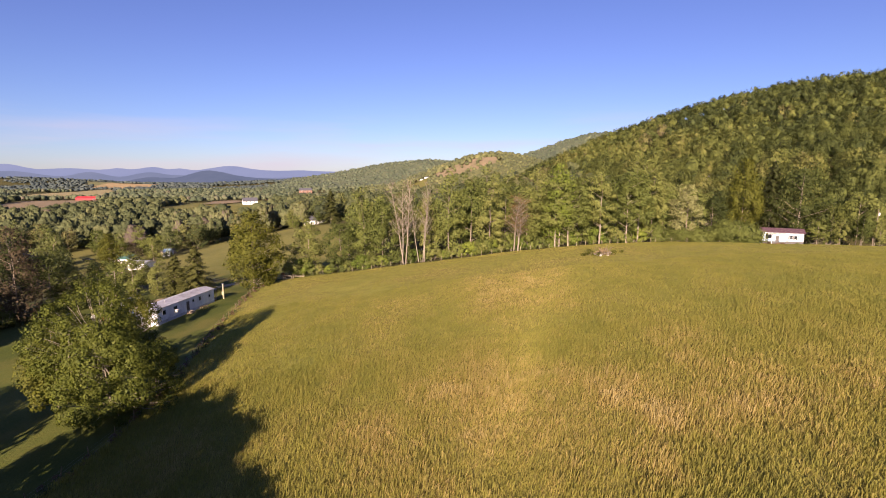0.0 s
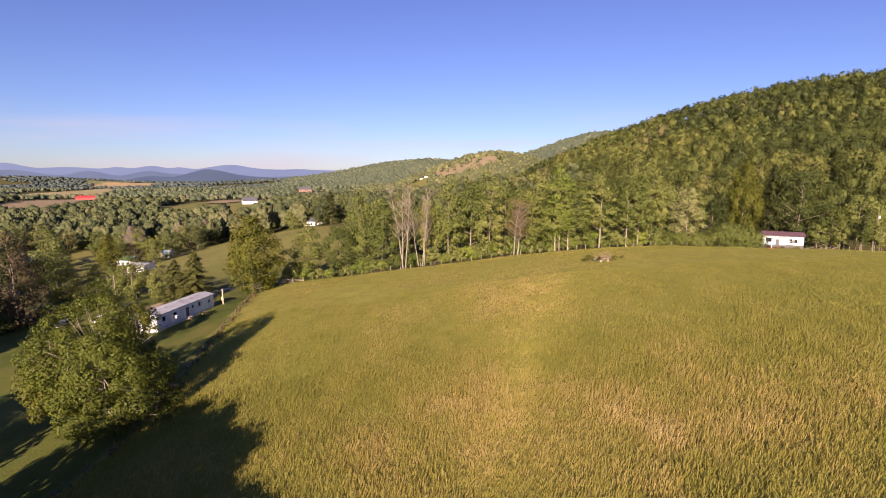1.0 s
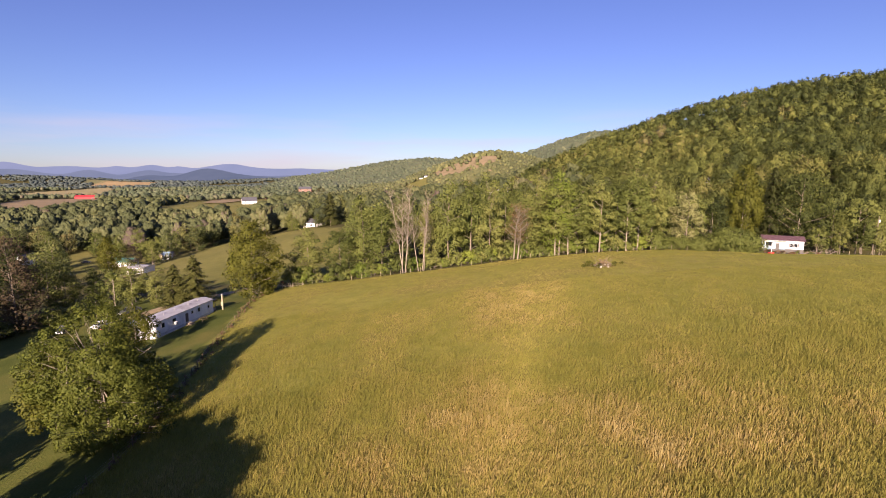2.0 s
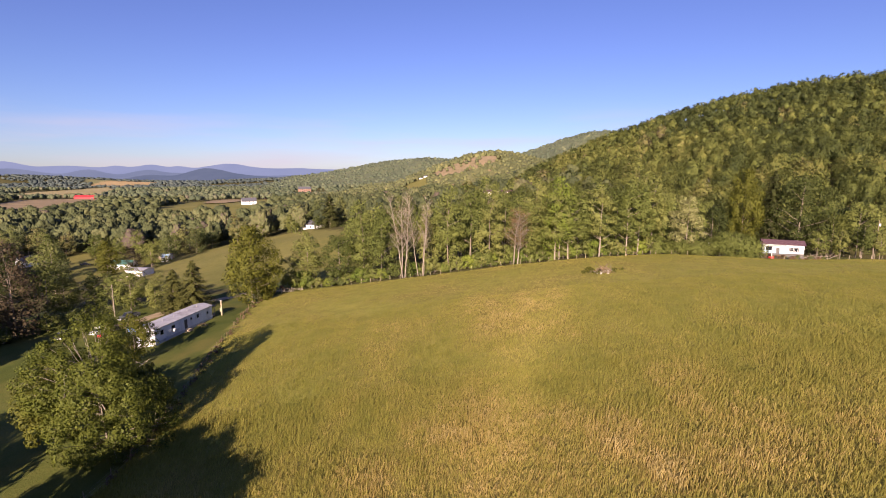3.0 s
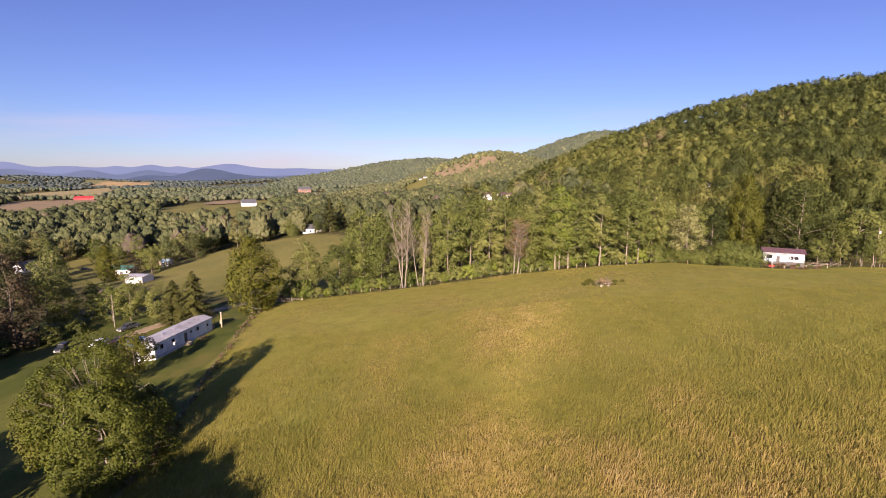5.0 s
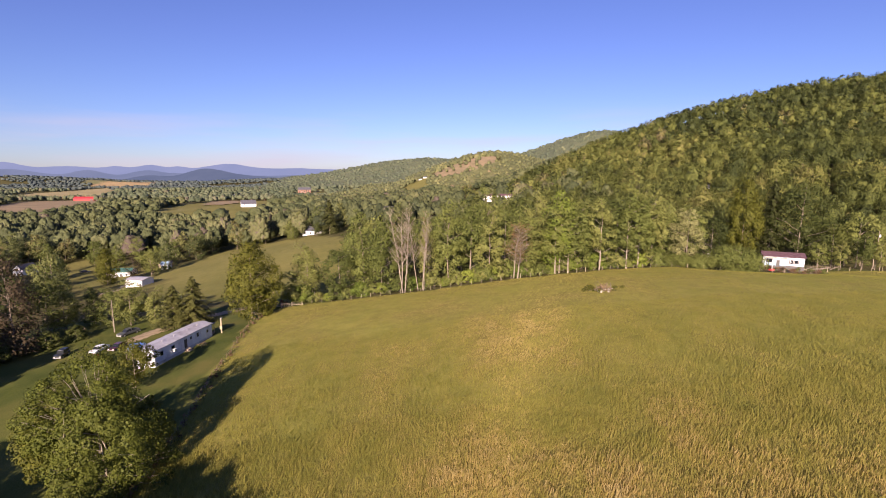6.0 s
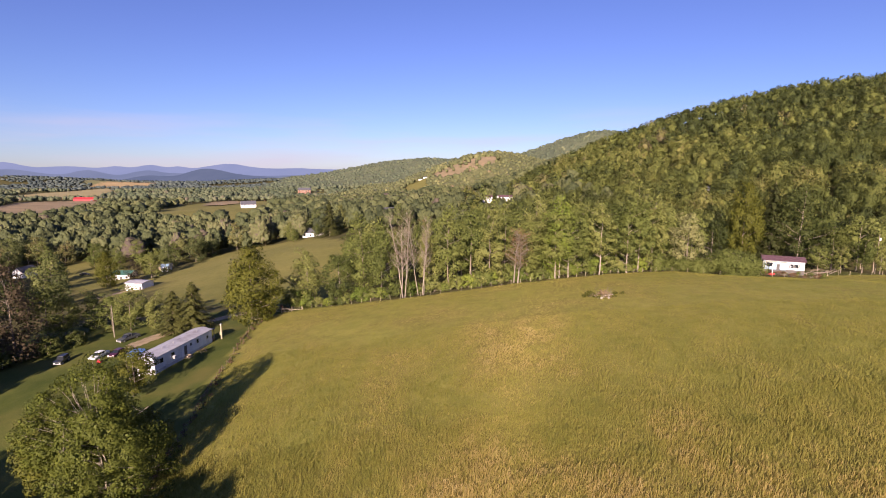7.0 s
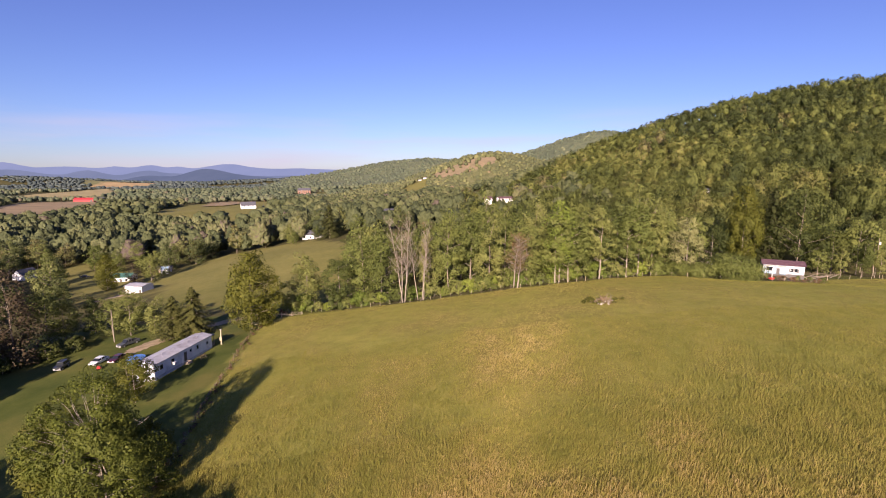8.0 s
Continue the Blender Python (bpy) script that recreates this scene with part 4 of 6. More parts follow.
def woods(name, label, seed, x0, x1, y0, y1, gap, h, r, shapes, sprays, size, keep, mat, uneven=(0.7, 1.25), lean=0.0, tint=0.44):
    """Billowing crowns with loose leaf sprays, joined into one mesh."""
    rng = np.random.default_rng(seed)
    gx, gy = np.meshgrid(np.arange(x0, x1, gap), np.arange(y0, y1, gap))
    x = gx.ravel() + rng.uniform(-0.48, 0.48, gx.size) * gap
    y = gy.ravel() + rng.uniform(-0.48, 0.48, gx.size) * gap
    ok = keep(x, y) & (np.abs(x) < 0.97 * y + 25)
    for poly in CLEARINGS + [f[2] for f in FIELDS[:-1]]:
        ok &= ~inside(x, y, poly)
    ok &= ~((np.abs(x - 48) < 19) & (y > 440) & (y < 472)) & ~((np.abs(x / y - 0.110) < 0.034) & (y > 310) & (y < 445) & (rng.uniform(0, 1, len(x)) < np.where(y > 370, 1.0, 0.6))) & ~((x > -0.185 * y) & (x < -0.085 * y) & (y > 345) & (y < 560) & (rng.uniform(0, 1, len(x)) < 0.8))
    ok &= ~inside(x, y, FIELDS[-1][2]) | (rng.uniform(0, 1, len(x)) < 0.30)
    x, y = x[ok], y[ok]
    n = len(x)
    k = np.clip(rng.normal(1.0, 0.18, n), uneven[0], uneven[1])
    hh, rr = h * k, r * k * rng.uniform(0.8, 1.15, n)
    size3 = np.stack([rr, rr, hh * 0.52], 1) * 0.92
    mid = np.stack([x, y, ground(x, y) + hh * 0.46], 1)
    v, f, owner, nv = scatter_blobs(rng, mid, size3, shapes)
    # sprays stand out of the surface, so the outline is uneven
    pick = rng.integers(0, len(f), n * sprays)
    own = owner[f[pick, 0]]
    mix = rng.dirichlet((1, 1, 1), len(pick))[:, :, None]
    spot, face = (v[f[pick]] * mix).sum(1), (nv[f[pick]] * mix).sum(1)
    at = spot + face * rng.uniform(-0.2, 2.2, (len(pick), 1)) * size + rng.normal(0, 0.5, (len(pick), 3)) * size
    w, nw = leaf_cards(rng, at, face + rng.normal(0, 0.3, (len(pick), 3)), size, 0.8, 0.4)
    q = np.arange(len(w)).reshape(-1, 4) + len(v)
    me = np_mesh(name, np.concatenate([v, w]), np.concatenate([f, q[:, [0, 1, 2]], q[:, [0, 2, 3]]]), [mat], normals=np.concatenate([nv, nw]))
    # lean darkens crowns towards +x: deeper green plus lens falloff put into the tint
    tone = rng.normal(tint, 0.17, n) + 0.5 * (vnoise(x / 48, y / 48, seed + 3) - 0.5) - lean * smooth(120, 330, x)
    brown = vnoise(x / 34, y / 34, seed + 5) + rng.normal(0, 0.12, n) > 1.0
    tone = np.where(brown, 1.0, np.clip(tone, 0, 0.78))
    att = me.attributes.new("tint", "FLOAT", "POINT")
    att.data.foreach_set("value", np.clip(np.concatenate([tone[owner] + rng.normal(0, 0.13, len(owner)), np.repeat(tone[own], 4)]), 0, 1).astype(np.float32))
    return tagged(new(name, me), label, "woods", kind="stuff")


HILL_LABEL = "dense green broadleaf forest on the hillside"
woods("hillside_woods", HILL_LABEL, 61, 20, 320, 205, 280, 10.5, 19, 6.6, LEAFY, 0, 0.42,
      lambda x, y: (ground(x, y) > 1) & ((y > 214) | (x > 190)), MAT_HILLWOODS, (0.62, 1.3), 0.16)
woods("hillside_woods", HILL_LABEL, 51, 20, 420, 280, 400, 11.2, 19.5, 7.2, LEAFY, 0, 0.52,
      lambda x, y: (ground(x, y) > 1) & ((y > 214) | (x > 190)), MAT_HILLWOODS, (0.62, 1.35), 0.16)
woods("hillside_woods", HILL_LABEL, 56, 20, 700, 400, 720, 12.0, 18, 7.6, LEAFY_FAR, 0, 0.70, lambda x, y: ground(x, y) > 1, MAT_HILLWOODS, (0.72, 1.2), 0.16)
woods("valley_woods", "broadleaf woods across the valley", 52, -500, 120, 325, 560, 12.0, 16, 6.2, FINE, 60, 0.60, lambda x, y: (vnoise(x / 45, y / 45, 7) > 0.30), MAT_WOODS)
woods("valley_woods", "broadleaf woods across the valley", 53, -1150, 330, 560, 1150, 15.5, 15, 8.0, PLAIN, 24, 0.9, lambda x, y: (vnoise(x / 80, y / 80, 8) > 0.36) & ((x < 100) | (y > 800)), MAT_WOODS)


def canopy(name, label, seed, x0, x1, y0, y1, cell, h, keep, mat):
    """The closed top of a far forest: one uneven sheet of crowns that comes down to the ground at its edges."""
    rng = np.random.default_rng(seed)
    gx, gy = np.meshgrid(np.arange(x0, x1, cell), np.arange(y0, y1, cell))
    ny, nx = gx.shape
    x = gx.ravel() + rng.uniform(-0.35, 0.35, gx.size) * cell
    y = gy.ravel() + rng.uniform(-0.35, 0.35, gx.size) * cell
    ok = keep(x, y) & (np.abs(x) < 0.97 * y + 25)
    for poly in CLEARINGS + [f[2] for f in FIELDS]:
        ok &= ~inside(x, y, poly)
    ok = ok.reshape(ny, nx)
    deep = np.zeros_like(ok)
    deep[1:-1, 1:-1] = ok[1:-1, 1:-1] & ok[:-2, 1:-1] & ok[2:, 1:-1] & ok[1:-1, :-2] & ok[1:-1, 2:]
    tree = 0.35 * vnoise(x / 13, y / 13, seed) + 0.2 * vnoise(x / 31, y / 31, seed + 1) + 0.45 * rng.uniform(0, 1, x.size)
    top = np.where(deep.ravel(), h * (0.45 + 0.85 * tree), -3.0)
    v = np.stack([x, y, ground(x, y) + top], 1)
    q = (np.arange(ny - 1)[:, None] * nx + np.arange(nx - 1)[None, :]).ravel()
    q = q[(ok[:-1, :-1] & ok[1:, :-1] & ok[:-1, 1:] & ok[1:, 1:]).ravel()]
    used, f = np.unique(np.stack([q, q + 1, q + nx + 1, q + nx], 1), return_inverse=True)
    me = np_mesh(name, v[used], f.reshape(-1, 4), [mat], True)
    tone = 0.42 + 0.7 * (vnoise(x / 11, y / 11, seed + 2) - 0.5) + 0.4 * (vnoise(x / 60, y / 60, seed + 3) - 0.5) + rng.normal(0, 0.16, x.size)
    att = me.attributes.new("tint", "FLOAT", "POINT")
    att.data.foreach_set("value", np.clip(tone[used], 0, 0.9).astype(np.float32))
    return tagged(new(name, me), label, "woods", kind="stuff")


def ridge_wood(x, y):
    return (vnoise(x / 150, y / 90, 9) > 0.12) & (x < 0.42 * y + 60)


def end_wood(x, y):
    return (vnoise(x / 200, y / 110, 10) > 0.05) & (x < 0.42 * y + 60)


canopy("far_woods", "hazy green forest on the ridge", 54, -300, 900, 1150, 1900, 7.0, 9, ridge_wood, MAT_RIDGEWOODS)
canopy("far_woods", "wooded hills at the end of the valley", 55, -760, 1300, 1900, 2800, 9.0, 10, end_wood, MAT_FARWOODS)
# low tint darkens these crowns to offset the fuller sun they catch
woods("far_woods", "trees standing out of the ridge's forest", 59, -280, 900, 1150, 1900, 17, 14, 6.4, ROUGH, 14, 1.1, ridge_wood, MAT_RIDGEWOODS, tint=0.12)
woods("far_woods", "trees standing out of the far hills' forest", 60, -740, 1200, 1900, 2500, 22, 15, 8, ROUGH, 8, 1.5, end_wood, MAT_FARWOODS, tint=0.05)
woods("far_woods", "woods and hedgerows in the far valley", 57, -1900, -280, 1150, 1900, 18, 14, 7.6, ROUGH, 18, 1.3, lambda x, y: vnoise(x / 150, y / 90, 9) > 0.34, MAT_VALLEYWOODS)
woods("far_woods", "tree lines far down the valley, haze blue in their colour", 58, -2800, -720, 1900, 2800, 24, 12, 11, ROUGH, 8, 1.9, lambda x, y: vnoise(x / 200, y / 110, 10) > 0.30, MAT_HAZEWOODS)


# ---- buildings: shared builders ----
def part(name, bm, mat, parent, label="", m=None):
    """Links a bmesh as one mesh object under a thing or a part."""
    me = bpy.data.meshes.new(name)
    bmesh.ops.recalc_face_normals(bm, faces=bm.faces)
    bm.to_mesh(me)
    bm.free()
    me.materials.append(mat)
    ob = new(name, me)
    ob.parent = parent
    if m is not None:
        ob.matrix_basis = m
    return tagged(ob, label)


def box(bm, x0, x1, y0, y1, z0, z1, bevel=0.0):
    made = bmesh.ops.create_cube(bm, size=1.0, matrix=Matrix.LocRotScale(((x0 + x1) / 2, (y0 + y1) / 2, (z0 + z1) / 2), None, (x1 - x0, y1 - y0, z1 - z0)))
    if bevel:
        edges = {e for v in made["verts"] for e in v.link_edges}
        bmesh.ops.bevel(bm, geom=list(edges), offset=bevel, segments=2, affect="EDGES", profile=0.6)
    return bm


def solid(profile, y0, y1, bevel=0.0):
    """A closed outline in x, z pushed along y."""
    bm = bmesh.new()
    a = [bm.verts.new((x, y0, z)) for x, z in profile]
    b = [bm.verts.new((x, y1, z)) for x, z in profile]
    bm.faces.new(a)
    bm.faces.new(b[::-1])
    for k in range(len(a)):
        n = (k + 1) % len(a)
        bm.faces.new((a[k], b[k], b[n], a[n]))
    if bevel:
        bmesh.ops.bevel(bm, geom=list(bm.edges), offset=bevel, segments=2, affect="EDGES", profile=0.6)
    return bm


def rod(a, b, r0, r1=None, sides=8):
    v, f = tube(np.linspace(a, b, 3), np.linspace(r0, r0 if r1 is None else r1, 3), sides)
    bm = bmesh.new()
    vs = [bm.verts.new(p) for p in v]
    for q in f:
        bm.faces.new([vs[k] for k in q])
    bm.faces.new(vs[:sides][::-1])
    bm.faces.new(vs[-sides:])
    return bm


def ribs(x0, x1, z0, z1, y, pitch, depth, face):
    """A sheet with upright ribs, as metal siding has."""
    bm = bmesh.new()
    n = int((x1 - x0) / pitch) * 2
    xs = np.linspace(x0, x1, n + 1)
    rows = []
    for k, x in enumerate(xs):
        out = y + face * (depth if k % 2 else 0.0)
        rows.append((bm.verts.new((x, out, z0)), bm.verts.new((x, out, z1))))
    for p, q in zip(rows, rows[1:]):
        bm.faces.new((p[0], q[0], q[1], p[1]))
    return bm


MAT_SIDING = surface("white_metal_siding", (0.58, 0.60, 0.62), (0.74, 0.75, 0.76), 0.7, 9.0, 0.45, bump=0.1, dirt=(0.36, 0.35, 0.33), dirt_scale=0.5)
MAT_ROOF_METAL = surface("weathered_metal_roof", (0.36, 0.35, 0.36), (0.50, 0.49, 0.50), 0.8, 6.0, 0.5, 0.25, bump=0.15, dirt=(0.22, 0.19, 0.17), dirt_scale=0.35)
MAT_SKIRT = surface("skirting", (0.40, 0.41, 0.43), (0.54, 0.55, 0.57), 1.0, 9.0, 0.6, dirt=(0.24, 0.22, 0.19))
MAT_WHITE = surface("white_paint", (0.70, 0.70, 0.68), (0.82, 0.82, 0.80), 1.2, 14.0, 0.55, bump=0.1, dirt=(0.56, 0.54, 0.5))
MAT_OLDWHITE = surface("weathered_white_boards", (0.46, 0.49, 0.52), (0.64, 0.66, 0.68), 0.6, 9.0, 0.6, bump=0.2, dirt=(0.20, 0.22, 0.24), dirt_scale=1.1)
MAT_PALEBLUE = surface("pale_blue_boards", (0.15, 0.26, 0.36), (0.29, 0.41, 0.50), 1.2, 9.0, 0.6, bump=0.2, dirt=(0.55, 0.58, 0.60), dirt_scale=1.6)
MAT_TRIM = surface("grey_trim", (0.30, 0.30, 0.30), (0.42, 0.42, 0.42), 2.0, 15.0, 0.5, bump=0.1)
MAT_DOOR = surface("dark_door", (0.06, 0.055, 0.05), (0.10, 0.09, 0.08), 2.0, 15.0, 0.5, bump=0.1)
MAT_WOOD = surface("weathered_wood", (0.26, 0.20, 0.13), (0.44, 0.36, 0.25), 2.0, 22.0, 0.85, bump=0.4, vary=0.25)
MAT_POST = surface("pale_fence_post", (0.28, 0.235, 0.155), (0.48, 0.41, 0.28), 2.0, 22.0, 0.85, bump=0.4, vary=0.3)
MAT_YELLOW = surface("cream_paint", (0.30, 0.25, 0.15), (0.40, 0.34, 0.22), 2.0, 14.0, 0.6, bump=0.1, dirt=(0.36, 0.31, 0.23))
MAT_MAROON = surface("maroon_shingles", (0.060, 0.026, 0.036), (0.135, 0.066, 0.078), 1.0, 6.0, 0.8, bump=0.4, dirt=(0.19, 0.14, 0.13), dirt_scale=1.2)
MAT_GREEN_ROOF = surface("green_metal_roof", (0.045, 0.13, 0.10), (0.075, 0.18, 0.14), 1.0, 8.0, 0.45, 0.2, bump=0.1)
MAT_SLATE = surface("dark_shingles", (0.055, 0.055, 0.065), (0.10, 0.10, 0.115), 1.0, 6.0, 0.8, bump=0.4)
MAT_RED = surface("red_barn_metal", (0.30, 0.022, 0.026), (0.40, 0.038, 0.040), 0.15, 2.0, 0.5, bump=0.1)
MAT_BRICK = surface("brick", (0.19, 0.105, 0.075), (0.28, 0.16, 0.11), 0.8, 6.0, 0.85, bump=0.3)
MAT_BLUE = surface("blue_tarp", (0.06, 0.16, 0.42), (0.10, 0.24, 0.55), 1.0, 8.0, 0.4, bump=0.4, depth=0.05)
MAT_REDPAINT = surface("red_paint", (0.55, 0.03, 0.03), (0.66, 0.05, 0.045), 1.0, 8.0, 0.4, bump=0.05)
MAT_WIRE = surface("fence_wire", (0.25, 0.23, 0.21), (0.36, 0.33, 0.30), 3.0, 20.0, 0.5, 0.8, bump=0.0)
MAT_LOG = surface("sawn_wood", (0.075, 0.052, 0.024), (0.215, 0.150, 0.070), 3.0, 20.0, 0.85, bump=0.4, vary=0.3)
MAT_STONE = surface("field_stone", (0.22, 0.20, 0.15), (0.44, 0.41, 0.33), 2.0, 14.0, 0.9, bump=0.5, vary=0.25)
MAT_RUBBER = surface("tyre_rubber", (0.012, 0.012, 0.013), (0.025, 0.025, 0.026), 4.0, 20.0, 0.85, bump=0.2)
MAT_RIM = surface("wheel_rim", (0.42, 0.42, 0.43), (0.55, 0.55, 0.56), 4.0, 20.0, 0.35, 0.9, bump=0.0)
MAT_LAMP = surface("lamp_glass", (0.60, 0.58, 0.52), (0.72, 0.70, 0.64), 4.0, 20.0, 0.15, bump=0.0)
MAT_TAIL = surface("tail_lamp", (0.35, 0.02, 0.02), (0.45, 0.03, 0.03), 4.0, 20.0, 0.2, bump=0.0)


def car_paint(name, a, b):
    m, nt, bsdf, _ = node_material(name)
    coord = nt.nodes.new("ShaderNodeTexCoord").outputs["Object"]
    nt.links.new(ramp_node(nt, noise_node(nt, coord, 1.5, 5), [(0.35, a), (0.65, b)]), bsdf.inputs["Base Color"])
    bsdf.inputs["Roughness"].default_value = 0.32
    bsdf.inputs["Coat Weight"].default_value = 0.6
    return m


PAINT_GREY = car_paint("dark_grey_car_paint", (0.055, 0.060, 0.062), (0.08, 0.085, 0.09))
PAINT_WHITE = car_paint("white_car_paint", (0.66, 0.70, 0.68), (0.78, 0.80, 0.78))
PAINT_MAROON = car_paint("dark_red_car_paint", (0.05, 0.009, 0.013), (0.085, 0.014, 0.02))
PAINT_BLACK = car_paint("black_car_paint", (0.020, 0.022, 0.026), (0.035, 0.038, 0.044))


def dark_glass():
    m, nt, bsdf, _ = node_material("window_glass")
    bsdf.inputs["Base Color"].default_value = (0.018, 0.021, 0.025, 1)
    bsdf.inputs["Roughness"].default_value = 0.06
    bsdf.inputs["Specular IOR Level"].default_value = 0.7
    return m


MAT_GLASS = dark_glass()


def window_unit(parent, x, z, w, h, y, face, frame_mat=None, name="window"):
    """A framed window on a wall whose outside faces along y."""
    bm = bmesh.new()
    t = 0.07
    ya, yb = sorted((y, y + face * 0.06))
    for x0, x1, z0, z1 in ((x - w / 2 - t, x + w / 2 + t, z + h, z + h + t), (x - w / 2 - t, x + w / 2 + t, z - t, z), (x - w / 2 - t, x - w / 2, z, z + h), (x + w / 2, x + w / 2 + t, z, z + h)):
        box(bm, x0, x1, ya, yb, z0, z1)
    fr = part(name, bm, frame_mat or MAT_TRIM, parent)
    ya, yb = sorted((y, y + face * 0.025))
    part("pane", box(bmesh.new(), x - w / 2, x + w / 2, ya, yb, z, z + h), MAT_GLASS, fr)
    return fr


def gabled_house(name, x, y, turn, length, width, wall_h, rise, wall_mat, roof_mat, label, windows=(), doors=(), category="house", group="", overhang=0.35, chimney=False, sink=0.3, z=None):
    """A house with its long side along x; the front looks towards -y."""
    root = new(name)
    low = min(float(ground(x + dx, y + dy)) for dx in (-length / 3, length / 3) for dy in (-width / 3, width / 3)) if z is None else z
    root.matrix_basis = pose(x, y, low, 0, 0, turn)
    a, b = length / 2, width / 2
    bm = bmesh.new()
    prof = [(-b, -sink), (b, -sink), (b, wall_h), (0, wall_h + rise), (-b, wall_h)]
    p = [bm.verts.new((-a, yy, zz)) for yy, zz in prof]
    q = [bm.verts.new((a, yy, zz)) for yy, zz in prof]
    bm.faces.new(p)
    bm.faces.new(q[::-1])
    for k in range(5):
        n = (k + 1) % 5
        bm.faces.new((p[k], q[k], q[n], p[n]))
    part("wall", bm, wall_mat, root)
    slope = rise / b
    bm = bmesh.new()
    t = 0.14
    o = b + overhang
    prof = [(-o, wall_h - slope * overhang + 0.02), (0, wall_h + rise + 0.02), (o, wall_h - slope * overhang + 0.02), (o, wall_h - slope * overhang + t + 0.02), (0, wall_h + rise + t + 0.04), (-o, wall_h - slope * overhang + t + 0.02)]
    e = a + overhang
    p = [bm.verts.new((-e, yy, zz)) for yy, zz in prof]
    q = [bm.verts.new((e, yy, zz)) for yy, zz in prof]
    bm.faces.new(p)
    bm.faces.new(q[::-1])
    for k in range(6):
        n = (k + 1) % 6
        bm.faces.new((p[k], q[k], q[n], p[n]))
    roof = part("roof", bm, roof_mat, root)
    if chimney:
        part("chimney", box(bmesh.new(), a * 0.4, a * 0.4 + 0.7, -0.35, 0.35, wall_h + rise * 0.5, wall_h + rise + 0.9, 0.03), MAT_BRICK, roof)
    for wx, wz, ww, wh in windows:
        window_unit(root, wx, wz, ww, wh, -b, -1, MAT_WHITE if wall_mat is not MAT_WHITE else MAT_TRIM)
    for dx, dw, dh in doors:
        part("door", box(bmesh.new(), dx - dw / 2, dx + dw / 2, -b - 0.05, -b, 0, dh, 0.01), MAT_DOOR, root)
    return tagged(root, label, category, group)


# ---- the mobile home ----
def mobile_home():
    root = new("mobile_home")
    ln, wd = 18.4, 4.4
    head = math.degrees(math.atan2(17.9, 3.2))
    root.matrix_basis = pose(-58.55, 97.4, -0.75, 0, -0.3, head)
    # x runs along the home, the side at y = 0 looks towards the meadow, y = wd towards the drive
    for y, f, nm in ((0.0, -1, "long"), (wd, 1, "long")):
        part("siding", ribs(0, ln, 0.55, 3.34, y, 0.2, 0.022, f), MAT_SIDING, root)
        part("skirting", box(bmesh.new(), 0.02, ln - 0.02, *sorted((y - f * 0.02, y - f * 0.06)), -1.0, 0.56), MAT_SKIRT, root)
    for x in (0.0, ln):
        bm = bmesh.new()
        s = 0.0
        out = [(0.0, -1.0), (wd, -1.0), (wd, 3.32), (wd / 2, 3.74), (0.0, 3.32)]
        a = [bm.verts.new((x, yy, zz)) for yy, zz in out]
        b = [bm.verts.new((x + (0.06 if x == 0 else -0.06), yy, zz)) for yy, zz in out]
        bm.faces.new(a)
        bm.faces.new(b[::-1])
        for k in range(5):
            bm.faces.new((a[k], b[k], b[(k + 1) % 5], a[(k + 1) % 5]))
        part("end_wall", bm, MAT_SIDING, root)
    # roof in sheets, each lapped over the next
    sheets = 15
    w = (ln + 0.3) / sheets
    for k in range(sheets):
        bm = bmesh.new()
        x0 = -0.15 + k * w
        prof = [(-0.16, 3.31), (wd / 2, 3.76), (wd + 0.16, 3.31), (wd + 0.16, 3.36), (wd / 2, 3.82), (-0.16, 3.36)]
        lift = 0.012 * (k % 2)
        a = [bm.verts.new((x0, yy, zz + lift)) for yy, zz in prof]
        b = [bm.verts.new((x0 + w + 0.02, yy, zz + lift)) for yy, zz in prof]
        bm.faces.new(a)
        bm.faces.new(b[::-1])
        for j in range(6):
            bm.faces.new((a[j], b[j], b[(j + 1) % 6], a[(j + 1) % 6]))
        part("roof_sheet", bm, MAT_ROOF_METAL, root)
    for y in (-0.17, wd + 0.15):
        part("gutter", box(bmesh.new(), -0.15, ln + 0.15, y - 0.03, y + 0.05, 3.25, 3.35, 0.01), MAT_TRIM, root)
    for x in (4.2, 7.6, 12.0, 15.2):
        vent = part("roof_vent", rod((x, wd * 0.36, 3.5), (x, wd * 0.36, 4.04), 0.07), MAT_TRIM, root)
        part("cap", rod((x, wd * 0.36, 4.02), (x, wd * 0.36, 4.12), 0.13, 0.05), MAT_ROOF_METAL, vent)
    for x, z, wdt, hgt in ((1.9, 1.7, 0.85, 0.9), (5.2, 1.55, 0.95, 1.05), (10.9, 2.05, 0.5, 0.55), (13.2, 1.85, 0.6, 0.85), (16.6, 1.75, 0.5, 0.6)):
        window_unit(root, x, z, wdt, hgt, -0.03, -1)
    ac = part("window_cooler", box(bmesh.new(), 4.95, 5.6, -0.62, -0.06, 1.35, 1.9, 0.03), MAT_WHITE, root, "white window air cooler")
    part("grille", box(bmesh.new(), 5.0, 5.55, -0.64, -0.62, 1.42, 1.84), MAT_TRIM, ac)
    dr = part("door", box(bmesh.new(), 8.7, 9.55, -0.09, -0.03, 0.62, 2.6, 0.01), MAT_DOOR, root, "dark entrance door")
    part("handle", box(bmesh.new(), 9.38, 9.44, -0.14, -0.09, 1.5, 1.62), MAT_RIM, dr)
    dr = part("door", box(bmesh.new(), 8.0, 8.55, -0.10, -0.03, 0.45, 2.2, 0.01), MAT_WHITE, root, "white storm door standing ajar")
